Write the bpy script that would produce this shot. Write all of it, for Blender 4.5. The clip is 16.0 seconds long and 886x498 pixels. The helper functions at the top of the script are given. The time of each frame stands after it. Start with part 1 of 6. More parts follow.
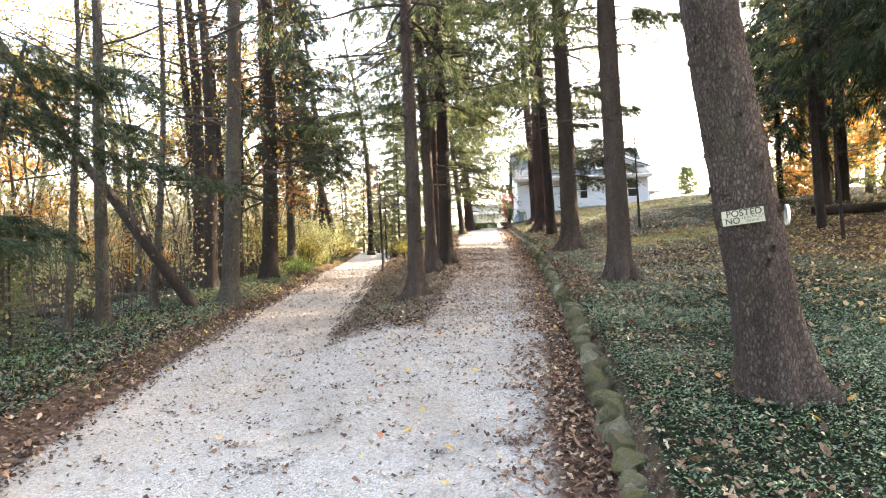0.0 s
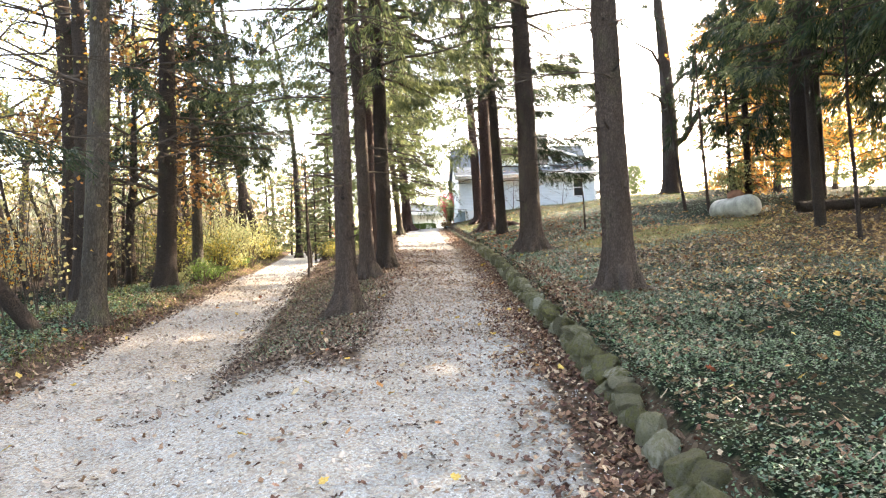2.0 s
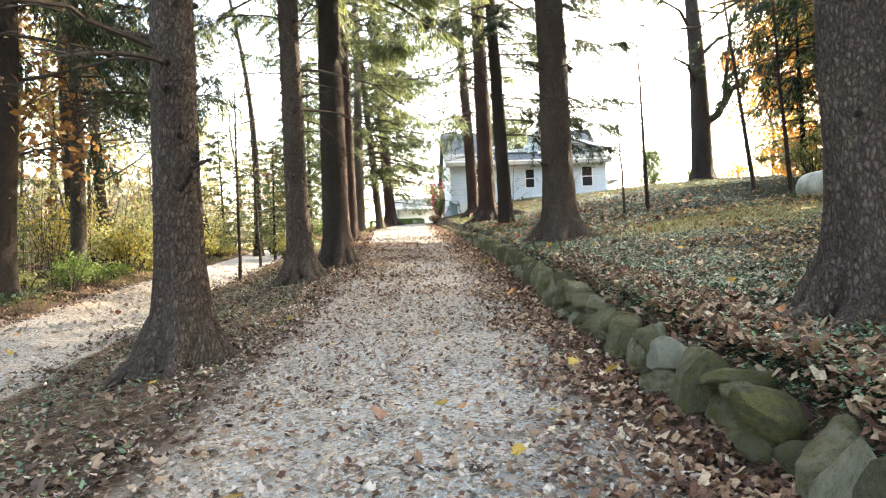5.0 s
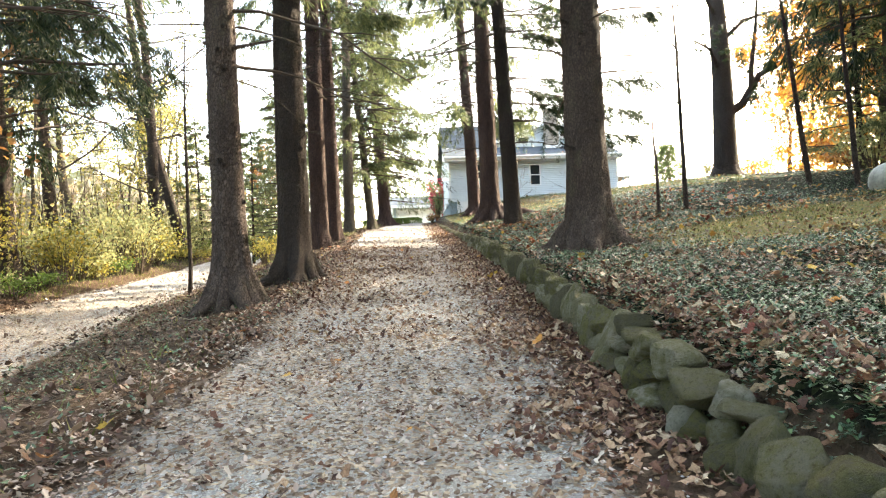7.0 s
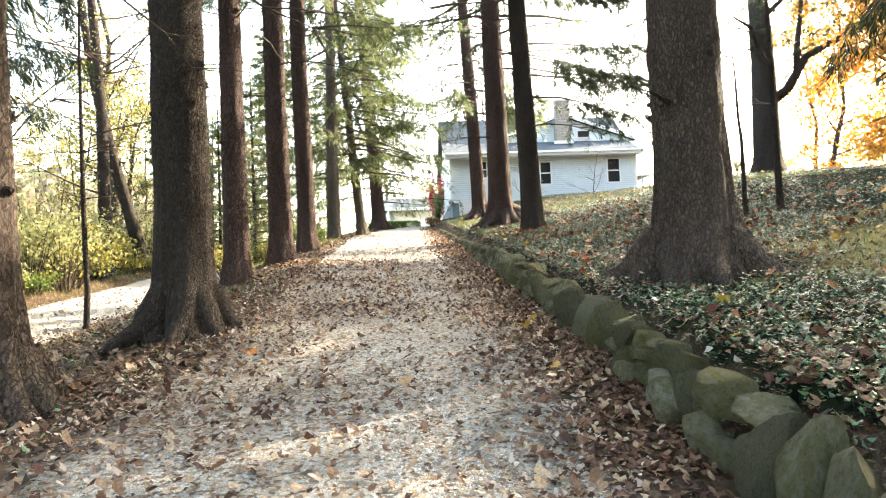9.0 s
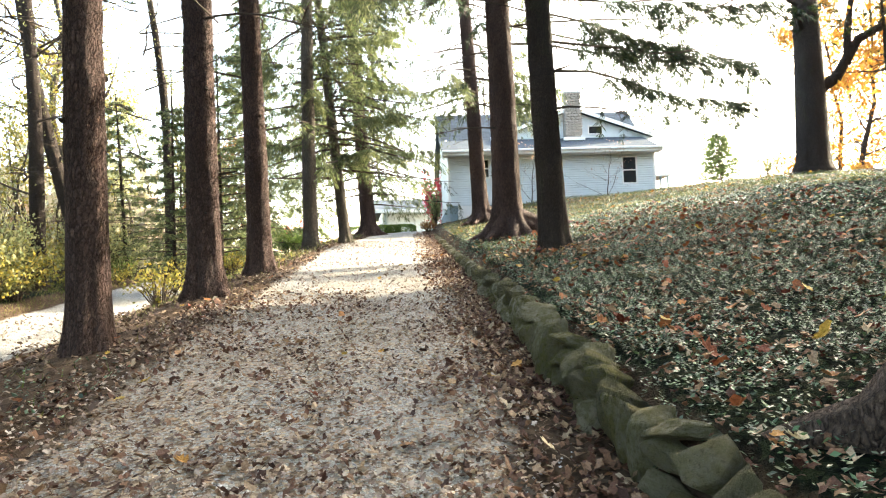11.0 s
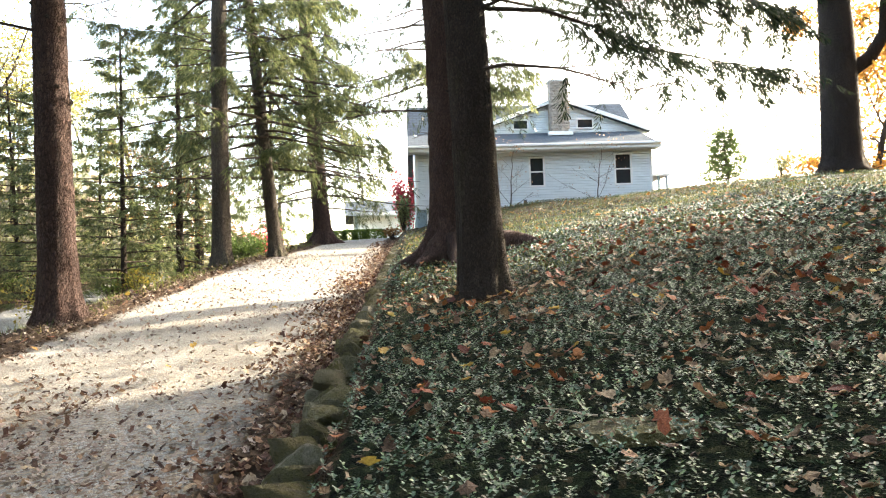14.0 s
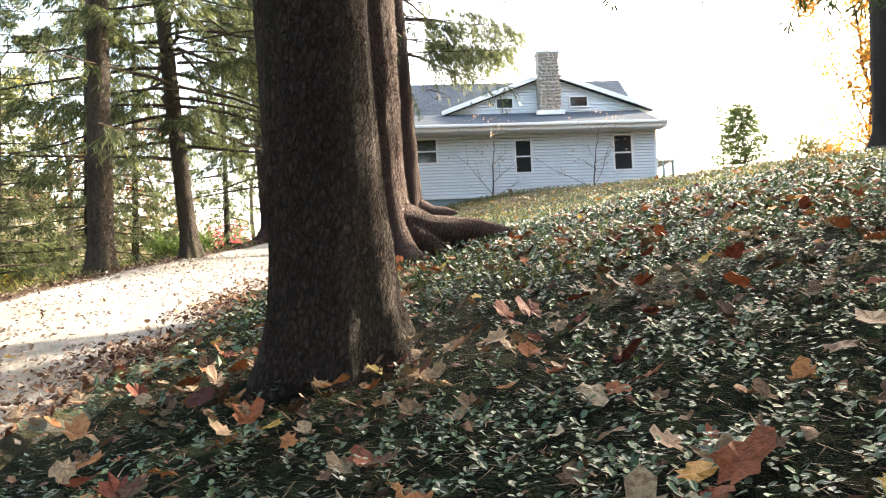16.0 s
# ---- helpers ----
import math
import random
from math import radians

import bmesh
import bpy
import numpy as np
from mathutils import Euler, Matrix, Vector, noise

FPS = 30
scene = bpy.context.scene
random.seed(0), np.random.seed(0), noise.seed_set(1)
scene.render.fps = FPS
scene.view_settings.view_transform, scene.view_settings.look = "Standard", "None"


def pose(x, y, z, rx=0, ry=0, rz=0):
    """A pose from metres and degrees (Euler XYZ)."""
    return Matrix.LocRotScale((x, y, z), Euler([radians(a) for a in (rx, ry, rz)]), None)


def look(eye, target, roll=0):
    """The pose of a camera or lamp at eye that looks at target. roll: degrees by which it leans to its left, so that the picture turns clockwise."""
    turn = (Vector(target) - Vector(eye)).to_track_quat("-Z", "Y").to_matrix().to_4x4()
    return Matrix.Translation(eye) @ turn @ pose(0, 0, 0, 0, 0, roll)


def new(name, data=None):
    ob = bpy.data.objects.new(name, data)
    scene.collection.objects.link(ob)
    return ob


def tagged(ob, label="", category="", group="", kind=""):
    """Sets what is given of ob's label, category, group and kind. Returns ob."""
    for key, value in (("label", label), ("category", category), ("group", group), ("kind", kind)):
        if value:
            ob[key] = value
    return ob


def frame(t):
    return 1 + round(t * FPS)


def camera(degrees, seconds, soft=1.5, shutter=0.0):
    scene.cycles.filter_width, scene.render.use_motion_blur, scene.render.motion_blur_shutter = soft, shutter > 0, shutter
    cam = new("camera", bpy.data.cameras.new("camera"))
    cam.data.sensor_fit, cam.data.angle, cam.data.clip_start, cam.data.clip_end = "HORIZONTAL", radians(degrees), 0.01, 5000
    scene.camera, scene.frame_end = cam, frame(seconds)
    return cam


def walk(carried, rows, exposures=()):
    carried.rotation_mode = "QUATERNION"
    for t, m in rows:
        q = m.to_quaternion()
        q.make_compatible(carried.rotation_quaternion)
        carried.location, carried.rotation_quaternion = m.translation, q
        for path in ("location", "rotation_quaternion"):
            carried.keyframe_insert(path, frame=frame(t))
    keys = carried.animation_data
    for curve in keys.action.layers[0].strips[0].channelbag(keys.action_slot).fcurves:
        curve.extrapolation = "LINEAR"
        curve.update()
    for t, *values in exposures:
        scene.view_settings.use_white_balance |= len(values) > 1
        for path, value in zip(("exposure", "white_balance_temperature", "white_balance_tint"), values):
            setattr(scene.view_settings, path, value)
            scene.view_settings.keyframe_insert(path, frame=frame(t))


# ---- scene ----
cam = camera(67.2, 16.0, soft=1.15)
ROWS = [
    (0.0, 0.000, 0.000, 1.750, 91.88, 1.91, -9.55),
    (0.5, 0.110, 0.798, 1.816, 91.98, 1.98, -9.89),
    (1.0, 0.212, 1.680, 1.826, 92.01, 2.02, -10.83),
    (1.5, 0.322, 2.573, 1.820, 91.94, 2.12, -13.85),
    (2.0, 0.505, 3.481, 1.827, 91.92, 2.15, -15.15),
    (2.5, 0.710, 4.433, 1.810, 91.95, 2.09, -15.11),
    (3.0, 0.948, 5.414, 1.788, 91.98, 2.07, -15.95),
    (3.5, 1.263, 6.470, 1.767, 92.03, 2.06, -15.88),
    (4.0, 1.582, 7.497, 1.747, 92.04, 2.10, -15.90),
    (6.5, 3.076, 11.625, 1.946, 92.09, 2.16, -15.84),
    (7.0, 3.175, 12.126, 2.025, 91.98, 2.09, -15.84),
    (7.5, 3.335, 12.796, 2.081, 92.02, 2.12, -15.79),
    (8.0, 3.567, 13.677, 2.165, 92.11, 2.14, -15.79),
    (8.5, 3.892, 14.711, 2.248, 92.25, 2.18, -15.82),
    (9.0, 4.221, 15.736, 2.350, 92.23, 2.19, -15.78),
    (11.5, 5.527, 19.530, 2.925, 92.15, 1.96, -15.79),
    (12.0, 5.800, 20.095, 2.984, 92.10, 1.99, -15.82),
    (12.5, 6.208, 20.660, 3.107, 92.12, 2.01, -15.84),
    (13.0, 6.646, 21.207, 3.264, 92.09, 2.01, -15.88),
    (13.5, 7.108, 21.740, 3.333, 92.05, 1.95, -15.87),
    (14.0, 7.575, 22.227, 3.392, 92.09, 1.92, -15.90),
    (14.5, 7.992, 23.056, 3.478, 92.16, 2.01, -15.85),
    (15.0, 8.373, 23.995, 3.499, 92.12, 2.08, -16.58),
    (15.5, 8.809, 24.893, 3.516, 91.95, 2.27, -16.57),
    (16.0, 9.322, 25.626, 3.497, 91.87, 2.34, -16.45),
]
walk(cam, [(t, pose(*p)) for t, *p in ROWS], [(0.0, 3.9, 8400, 14), (1.5, 3.95, 8400, 12), (2.5, 4.04, 8400, 11), (4.0, 4.0, 8400, 8), (6.5, 3.93, 8350, 6), (9.0, 4.05, 8300, 4), (11.5, 3.73, 8050, 3), (13.0, 3.7, 8100, 4), (14.0, 3.57, 8100, 6), (15.0, 3.62, 8100, 7), (16.0, 3.53, 8050, 9)])

# ---- world, sun and exposure ----
SUN_DIR = Vector((0.80, 0.34, 0.50)).normalized()      # towards the sun
world = bpy.data.worlds.new("sky")
scene.world = world
world.use_nodes = True
wn = world.node_tree.nodes
sky = wn.new("ShaderNodeTexSky")
sky.sky_type = "NISHITA"
sky.sun_disc = False
sky.sun_elevation = math.asin(SUN_DIR.z)
sky.sun_rotation = math.atan2(SUN_DIR.x, SUN_DIR.y)
sky.air_density, sky.dust_density, sky.ozone_density = 1.0, 3.0, 1.0
wn["Background"].inputs["Strength"].default_value = 0.15
world.node_tree.links.new(sky.outputs[0], wn["Background"].inputs["Color"])

sun = new("sun", bpy.data.lights.new("sun", "SUN"))
sun.data.energy, sun.data.angle, sun.data.color = 2.3, radians(0.5), (1.0, 0.95, 0.88)
sun.matrix_world = look((40, 20, 30), Vector((40, 20, 30)) - SUN_DIR)


# ---- materials ----
def material(name, rough=0.8, spec=0.3):
    m = bpy.data.materials.new(name)
    m.use_nodes = True
    nt = m.node_tree
    b = nt.nodes["Principled BSDF"]
    b.inputs["Roughness"].default_value = rough
    b.inputs["Specular IOR Level"].default_value = spec
    return m, nt, b


def node(nt, kind, **values):
    n = nt.nodes.new("ShaderNode" + kind)
    for k, v in values.items():
        n.inputs[k.replace("_", " ")].default_value = v
    return n


def coords(nt, scale=(1, 1, 1), space="Object"):
    tc, mp = nt.nodes.new("ShaderNodeTexCoord"), nt.nodes.new("ShaderNodeMapping")
    mp.inputs["Scale"].default_value = scale
    nt.links.new(tc.outputs[space], mp.inputs[0])
    return mp.outputs[0]


def noise_tex(nt, vec, scale, detail=4.0, rough=0.6):
    n = node(nt, "TexNoise", Scale=scale, Detail=detail, Roughness=rough)
    nt.links.new(vec, n.inputs["Vector"])
    return n.outputs[0]


def ramp(nt, fac, stops):
    n = nt.nodes.new("ShaderNodeValToRGB")
    while len(n.color_ramp.elements) < len(stops):
        n.color_ramp.elements.new(0.5)
    for e, (p, c) in zip(n.color_ramp.elements, stops):
        e.position, e.color = p, (*c, 1)
    nt.links.new(fac, n.inputs[0])
    return n.outputs[0]


def mix(nt, fac, a, b, how="MIX"):
    n = nt.nodes.new("ShaderNodeMix")
    n.data_type, n.blend_type = "RGBA", how
    for value, i in ((fac, 0), (a, 6), (b, 7)):
        if isinstance(value, (int, float)):
            n.inputs[i].default_value = value
        elif isinstance(value, tuple):
            n.inputs[i].default_value = (*value, 1)
        else:
            nt.links.new(value, n.inputs[i])
    return n.outputs[2]


def bump(nt, b, height, strength=0.5, distance=0.02):
    n = node(nt, "Bump", Strength=strength, Distance=distance)
    nt.links.new(height, n.inputs["Height"])
    nt.links.new(n.outputs[0], b.inputs["Normal"])


def bark(name, dark, mid, light, scale=1.0, moss=0.0, tall=2.6):
    """Furrowed bark: long upright plates of differing tone with dark cracks, lichen flecks and stains."""
    m, nt, b = material(name, 0.9, 0.15)
    long = coords(nt, (9 * scale, 9 * scale, tall * scale))
    wob = mix(nt, 0.7, long, noise_tex(nt, long, 2.2, 6, 0.75), "ADD")
    v = node(nt, "TexVoronoi", Scale=2.6, Randomness=1.0)
    v.feature = "DISTANCE_TO_EDGE"
    cell = node(nt, "TexVoronoi", Scale=2.6, Randomness=1.0)
    nt.links.new(wob, v.inputs["Vector"])
    nt.links.new(wob, cell.inputs["Vector"])
    fine = noise_tex(nt, coords(nt, (90, 90, 50)), 1.0, 6, 0.75)
    big = noise_tex(nt, coords(nt, (2.2, 2.2, 0.8)), 1.0, 4, 0.6)
    blotch = noise_tex(nt, coords(nt, (9, 9, 6)), 1.0, 5, 0.7)
    tone = ramp(nt, cell.outputs["Color"], [(0.1, mid), (0.6, tuple(0.65 * p + 0.35 * q for p, q in zip(mid, light))), (0.95, tuple(0.4 * p + 0.6 * q for p, q in zip(mid, light)))])
    col = mix(nt, ramp(nt, v.outputs[0], [(0.01, (0.75, 0.75, 0.75)), (0.13, (0, 0, 0))]), tone, dark)
    col = mix(nt, 0.38, col, ramp(nt, fine, [(0.35, dark), (0.52, mid), (0.68, tuple(min(1, 1.4 * c) for c in light))]))
    col = mix(nt, ramp(nt, big, [(0.35, (0.55, 0.55, 0.55)), (0.6, (0, 0, 0))]), col, mix(nt, 1.0, col, (0.5, 0.46, 0.44), "MULTIPLY"))
    col = mix(nt, ramp(nt, blotch, [(0.62, (0, 0, 0)), (0.78, (0.3, 0.3, 0.3))]), col, tuple(1.15 * c + 0.02 for c in light))
    if moss:
        patches = ramp(nt, noise_tex(nt, coords(nt, (2, 2, 1)), 1.6, 5), [(0.55, (0, 0, 0)), (0.75, (moss,) * 3)])
        col = mix(nt, patches, col, (0.10, 0.12, 0.04))
    nt.links.new(col, b.inputs["Base Color"])
    h = mix(nt, 0.35, ramp(nt, v.outputs[0], [(0.0, (0, 0, 0)), (0.22, (1, 1, 1))]), fine)
    bump(nt, b, h, 1.0, 0.035)
    return m


def foliage(name, stops, through_light=0.45, rough=0.55, per="island", mottle=0.0):
    """Thin leaves, lit through; the colour changes from leaf to leaf."""
    m, nt, b = material(name, rough, 0.25)
    if per == "island":
        rnd = nt.nodes.new("ShaderNodeNewGeometry").outputs["Random Per Island"]
    else:
        rnd = nt.nodes.new("ShaderNodeObjectInfo").outputs["Random"]
    col = ramp(nt, rnd, stops)
    grain = noise_tex(nt, coords(nt), 0.8, 3)
    col = mix(nt, ramp(nt, grain, [(0.3, (0.0, 0.0, 0.0)), (0.8, (0.45, 0.45, 0.45))]), col, tuple(0.45 * c for c in stops[0][1]))
    if mottle:
        vein = noise_tex(nt, coords(nt), 95, 4, 0.7)
        col = mix(nt, ramp(nt, vein, [(0.38, (mottle,) * 3), (0.58, (0, 0, 0))]), col, mix(nt, 1.0, col, (0.35, 0.28, 0.25), "MULTIPLY"))
        bump(nt, b, vein, 0.7, 0.008)
    nt.links.new(col, b.inputs["Base Color"])
    t = nt.nodes.new("ShaderNodeBsdfTranslucent")
    nt.links.new(col, t.inputs["Color"])
    s = nt.nodes.new("ShaderNodeMixShader")
    s.inputs[0].default_value = through_light
    nt.links.new(b.outputs[0], s.inputs[1])
    nt.links.new(t.outputs[0], s.inputs[2])
    nt.links.new(s.outputs[0], nt.nodes["Material Output"].inputs[0])
    return m


def plain(name, colour, rough=0.6, spec=0.4, vary=0.12, scale=6.0, relief=0.15, metal=0.0):
    """Painted or worn surface with a little mottling and grain."""
    m, nt, b = material(name, rough, spec)
    n1, n2 = noise_tex(nt, coords(nt), scale, 5), noise_tex(nt, coords(nt), scale * 9, 3)
    low, high = tuple(c * (1 - vary * 1.6) for c in colour), tuple(min(1, c * (1 + vary)) for c in colour)
    col = ramp(nt, n1, [(0.3, low), (0.65, high)])
    col = mix(nt, 0.25, col, ramp(nt, n2, [(0.3, low), (0.7, high)]))
    nt.links.new(col, b.inputs["Base Color"])
    b.inputs["Metallic"].default_value = metal
    bump(nt, b, n2, relief, 0.004)
    return m


BARK_SPRUCE = bark("bark_spruce", (0.013, 0.009, 0.008), (0.074, 0.052, 0.043), (0.155, 0.115, 0.097), 1.6, 0.2, 4.6)
BARK_PINE = bark("bark_pine", (0.012, 0.0075, 0.007), (0.066, 0.040, 0.035), (0.150, 0.098, 0.085), 1.5, 0.0, 3.4)
BARK_DARK = bark("bark_dark", (0.009, 0.0065, 0.006), (0.045, 0.033, 0.028), (0.100, 0.075, 0.063), 2.2, 0.15, 4.6)
BARK_GREY = bark("bark_grey", (0.024, 0.020, 0.017), (0.074, 0.061, 0.050), (0.150, 0.126, 0.103), 1.4, 0.4)
TWIG = plain("twig_wood", (0.055, 0.042, 0.034), 0.9, 0.1)
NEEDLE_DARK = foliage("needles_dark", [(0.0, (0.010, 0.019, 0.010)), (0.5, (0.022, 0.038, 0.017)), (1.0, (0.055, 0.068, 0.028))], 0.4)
# pale copy of the dark needles, with backlight put into its green
NEEDLE_LIT = foliage("needles_lit", [(0.0, (0.045, 0.060, 0.028)), (0.5, (0.095, 0.120, 0.052)), (1.0, (0.20, 0.215, 0.090))], 0.6)
LEAF_YELLOW = foliage("leaves_yellow", [(0.0, (0.16, 0.15, 0.07)), (0.35, (0.23, 0.25, 0.115)), (0.7, (0.33, 0.30, 0.135)), (1.0, (0.25, 0.31, 0.15))], 0.5)
LEAF_OLIVE = foliage("leaves_olive", [(0.0, (0.09, 0.10, 0.03)), (0.5, (0.22, 0.20, 0.05)), (1.0, (0.34, 0.25, 0.05))], 0.55)
LEAF_ORANGE = foliage("leaves_orange", [(0.0, (0.30, 0.11, 0.025)), (0.5, (0.44, 0.20, 0.035)), (1.0, (0.40, 0.28, 0.06))], 0.45)
LEAF_BROWN = foliage("leaves_brown", [(0.0, (0.13, 0.06, 0.025)), (0.5, (0.25, 0.12, 0.04)), (1.0, (0.33, 0.19, 0.07))], 0.4)
LEAF_RED = foliage("leaves_red", [(0.0, (0.50, 0.04, 0.07)), (1.0, (0.70, 0.12, 0.16))], 0.6)
LEAF_PINK = foliage("leaves_pale_pink", [(0.0, (0.50, 0.26, 0.14)), (1.0, (0.62, 0.45, 0.36))], 0.5)
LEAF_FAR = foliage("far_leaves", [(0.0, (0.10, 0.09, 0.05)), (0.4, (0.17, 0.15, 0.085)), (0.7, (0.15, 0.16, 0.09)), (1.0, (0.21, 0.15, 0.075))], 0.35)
# lighter than the nearer leaves, with distance haze put into the colour
LEAF_HAZED = foliage("hazed_thicket_leaves", [(0.0, (0.22, 0.19, 0.14)), (0.4, (0.33, 0.30, 0.23)), (0.7, (0.28, 0.31, 0.20)), (0.9, (0.38, 0.36, 0.27)), (1.0, (0.40, 0.25, 0.20))], 0.5)
LEAF_GREEN = foliage("leaves_green", [(0.0, (0.05, 0.09, 0.02)), (1.0, (0.13, 0.19, 0.04))], 0.45)


def ground_material():
    """Gravel, leaf litter, low green ground cover and dry grass, parted by the sheet's own zones."""
    m, nt, b = material("ground_surface", 1.0, 0.04)
    zone = nt.nodes.new("ShaderNodeAttribute")
    zone.attribute_name = "zone"
    sep = nt.nodes.new("ShaderNodeSeparateColor")
    nt.links.new(zone.outputs["Color"], sep.inputs[0])
    v = coords(nt)
    wob, soft, fine = noise_tex(nt, v, 1.3, 6, 0.7), noise_tex(nt, v, 0.45, 4), noise_tex(nt, v, 22, 4, 0.7)
    # gravel: crushed limestone chips of two sizes with dark gaps and patches of dust
    bent = mix(nt, 0.012, v, noise_tex(nt, v, 40, 2), "ADD")

    def chips(scale, tones):
        cell, rim = node(nt, "TexVoronoi", Scale=scale), node(nt, "TexVoronoi", Scale=scale)
        rim.feature = "DISTANCE_TO_EDGE"
        for n in (cell, rim):
            nt.links.new(bent, n.inputs["Vector"])
        gap = ramp(nt, rim.outputs[0], [(0.0, (1, 1, 1)), (0.10, (0, 0, 0))])
        return mix(nt, gap, ramp(nt, cell.outputs["Color"], tones), (0.12, 0.112, 0.098)), rim.outputs[0]
    coarse, coarse_h = chips(62.0, [(0.1, (0.20, 0.20, 0.195)), (0.35, (0.30, 0.30, 0.295)), (0.6, (0.37, 0.37, 0.355)), (0.9, (0.48, 0.48, 0.47))])
    small, small_h = chips(120.0, [(0.1, (0.23, 0.23, 0.225)), (0.5, (0.34, 0.34, 0.33)), (0.9, (0.46, 0.46, 0.45))])
    worn = ramp(nt, noise_tex(nt, v, 1.7, 5, 0.65), [(0.44, (0, 0, 0)), (0.58, (0.85, 0.85, 0.85))])
    grey = mix(nt, worn, coarse, small)
    dust = mix(nt, ramp(nt, soft, [(0.42, (0, 0, 0)), (0.62, (0.45, 0.45, 0.45))]), grey, (0.27, 0.235, 0.19))
    # crumbs of dead leaves trodden into the gravel
    fv = node(nt, "TexVoronoi", Scale=52.0)
    nt.links.new(mix(nt, 0.03, v, noise_tex(nt, v, 9, 3), "ADD"), fv.inputs["Vector"])
    fsep = nt.nodes.new("ShaderNodeSeparateColor")
    nt.links.new(fv.outputs["Color"], fsep.inputs[0])
    crumb = ramp(nt, fsep.outputs[0], [(0.0, (0.085, 0.05, 0.034)), (0.35, (0.18, 0.125, 0.088)), (0.7, (0.31, 0.24, 0.18)), (1.0, (0.44, 0.36, 0.27))])
    lots = node(nt, "Math")
    lots.operation = "MULTIPLY_ADD"
    nt.links.new(noise_tex(nt, v, 0.8, 4, 0.65), lots.inputs[0])
    lots.inputs[1].default_value = -1.0
    nt.links.new(fsep.outputs[1], lots.inputs[2])
    pos = nt.nodes.new("ShaderNodeSeparateXYZ")
    nt.links.new(v, pos.inputs[0])
    upper = node(nt, "MapRange")
    nt.links.new(pos.outputs[1], upper.inputs[0])
    for socket, value in zip(("From Min", "From Max", "To Min", "To Max"), (24.5, 29.0, 0.9, 0.12)):
        upper.inputs[socket].default_value = value
    lower = node(nt, "MapRange")
    nt.links.new(pos.outputs[1], lower.inputs[0])
    for socket, value in zip(("From Min", "From Max", "To Min", "To Max"), (5.0, 13.0, 0.35, 1.0)):
        lower.inputs[socket].default_value = value
    share = node(nt, "Math")
    share.operation = "MULTIPLY"
    nt.links.new(upper.outputs[0], share.inputs[0])
    nt.links.new(lower.outputs[0], share.inputs[1])
    some = mix(nt, share.outputs[0], (0.0, 0.0, 0.0), ramp(nt, lots.outputs[0], [(0.0, (1, 1, 1)), (0.06, (0, 0, 0))]))
    dust = mix(nt, some, dust, crumb)
    # litter: crumbled brown leaves and needles
    lv = node(nt, "TexVoronoi", Scale=17.0)
    nt.links.new(v, lv.inputs["Vector"])
    litter = ramp(nt, lv.outputs["Color"], [(0.0, (0.016, 0.010, 0.008)), (0.35, (0.042, 0.027, 0.019)), (0.7, (0.085, 0.058, 0.040)), (1.0, (0.19, 0.14, 0.10))])
    litter = mix(nt, 0.5, litter, ramp(nt, fine, [(0.3, (0.020, 0.013, 0.010)), (0.7, (0.12, 0.08, 0.055))]))
    # soil below the ground cover, near black: shade among the leaves is in the colour
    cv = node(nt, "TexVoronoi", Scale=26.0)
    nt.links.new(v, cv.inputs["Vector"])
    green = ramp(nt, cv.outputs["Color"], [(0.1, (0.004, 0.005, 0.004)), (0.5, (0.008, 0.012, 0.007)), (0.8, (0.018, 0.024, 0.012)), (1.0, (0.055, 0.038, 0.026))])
    # dry mown grass
    gn = noise_tex(nt, coords(nt, (30, 90, 30)), 1.0, 4)
    grass = ramp(nt, gn, [(0.3, (0.08, 0.07, 0.028)), (0.55, (0.16, 0.135, 0.055)), (0.8, (0.27, 0.21, 0.10))])

    def edge(ch, sharp=0.16):
        s = node(nt, "MapRange")
        s.inputs["From Min"].default_value, s.inputs["From Max"].default_value = 0.5 - sharp, 0.5 + sharp
        a = node(nt, "Math")
        a.operation = "MULTIPLY_ADD"
        nt.links.new(wob, a.inputs[0])
        a.inputs[1].default_value, a.inputs[2].default_value = 0.8, -0.4
        c = node(nt, "Math")
        nt.links.new(a.outputs[0], c.inputs[0])
        nt.links.new(sep.outputs[ch], c.inputs[1])
        nt.links.new(c.outputs[0], s.inputs[0])
        return s.outputs[0]
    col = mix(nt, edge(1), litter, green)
    col = mix(nt, edge(2), col, grass)
    col = mix(nt, edge(0), col, dust)
    nt.links.new(col, b.inputs["Base Color"])
    h = mix(nt, 0.45, ramp(nt, mix(nt, worn, coarse_h, small_h), [(0.0, (0, 0, 0)), (0.25, (1, 1, 1))]), fine)
    bump(nt, b, h, 0.9, 0.014)
    return m


GROUND = ground_material()


# ---- building helpers ----
class Geo:
    """Collects faces of one mesh."""

    def __init__(self):
        self.v, self.f, self.n = [], [], 0

    def add(self, verts, faces):
        verts = np.asarray(verts, float).reshape(-1, 3)
        self.v.append(verts)
        self.f.extend(tuple(i + self.n for i in q) for q in faces)
        self.n += len(verts)

    def many(self, verts, face):
        """verts: pieces x corners x 3; face: corner numbers of each face of a piece."""
        verts = np.asarray(verts, float)
        p, c = verts.shape[:2]
        self.v.append(verts.reshape(-1, 3))
        for q in face:
            idx = self.n + np.arange(p)[:, None] * c + np.array(q)[None, :]
            self.f.extend(map(tuple, idx.tolist()))
        self.n += p * c

    def mesh(self, name, mat, smooth=False):
        me = bpy.data.meshes.new(name)
        me.from_pydata(np.concatenate(self.v).tolist() if self.v else [], [], self.f)
        if mat:
            me.materials.append(mat)
        if smooth:
            me.shade_smooth()
        me.update()
        return me


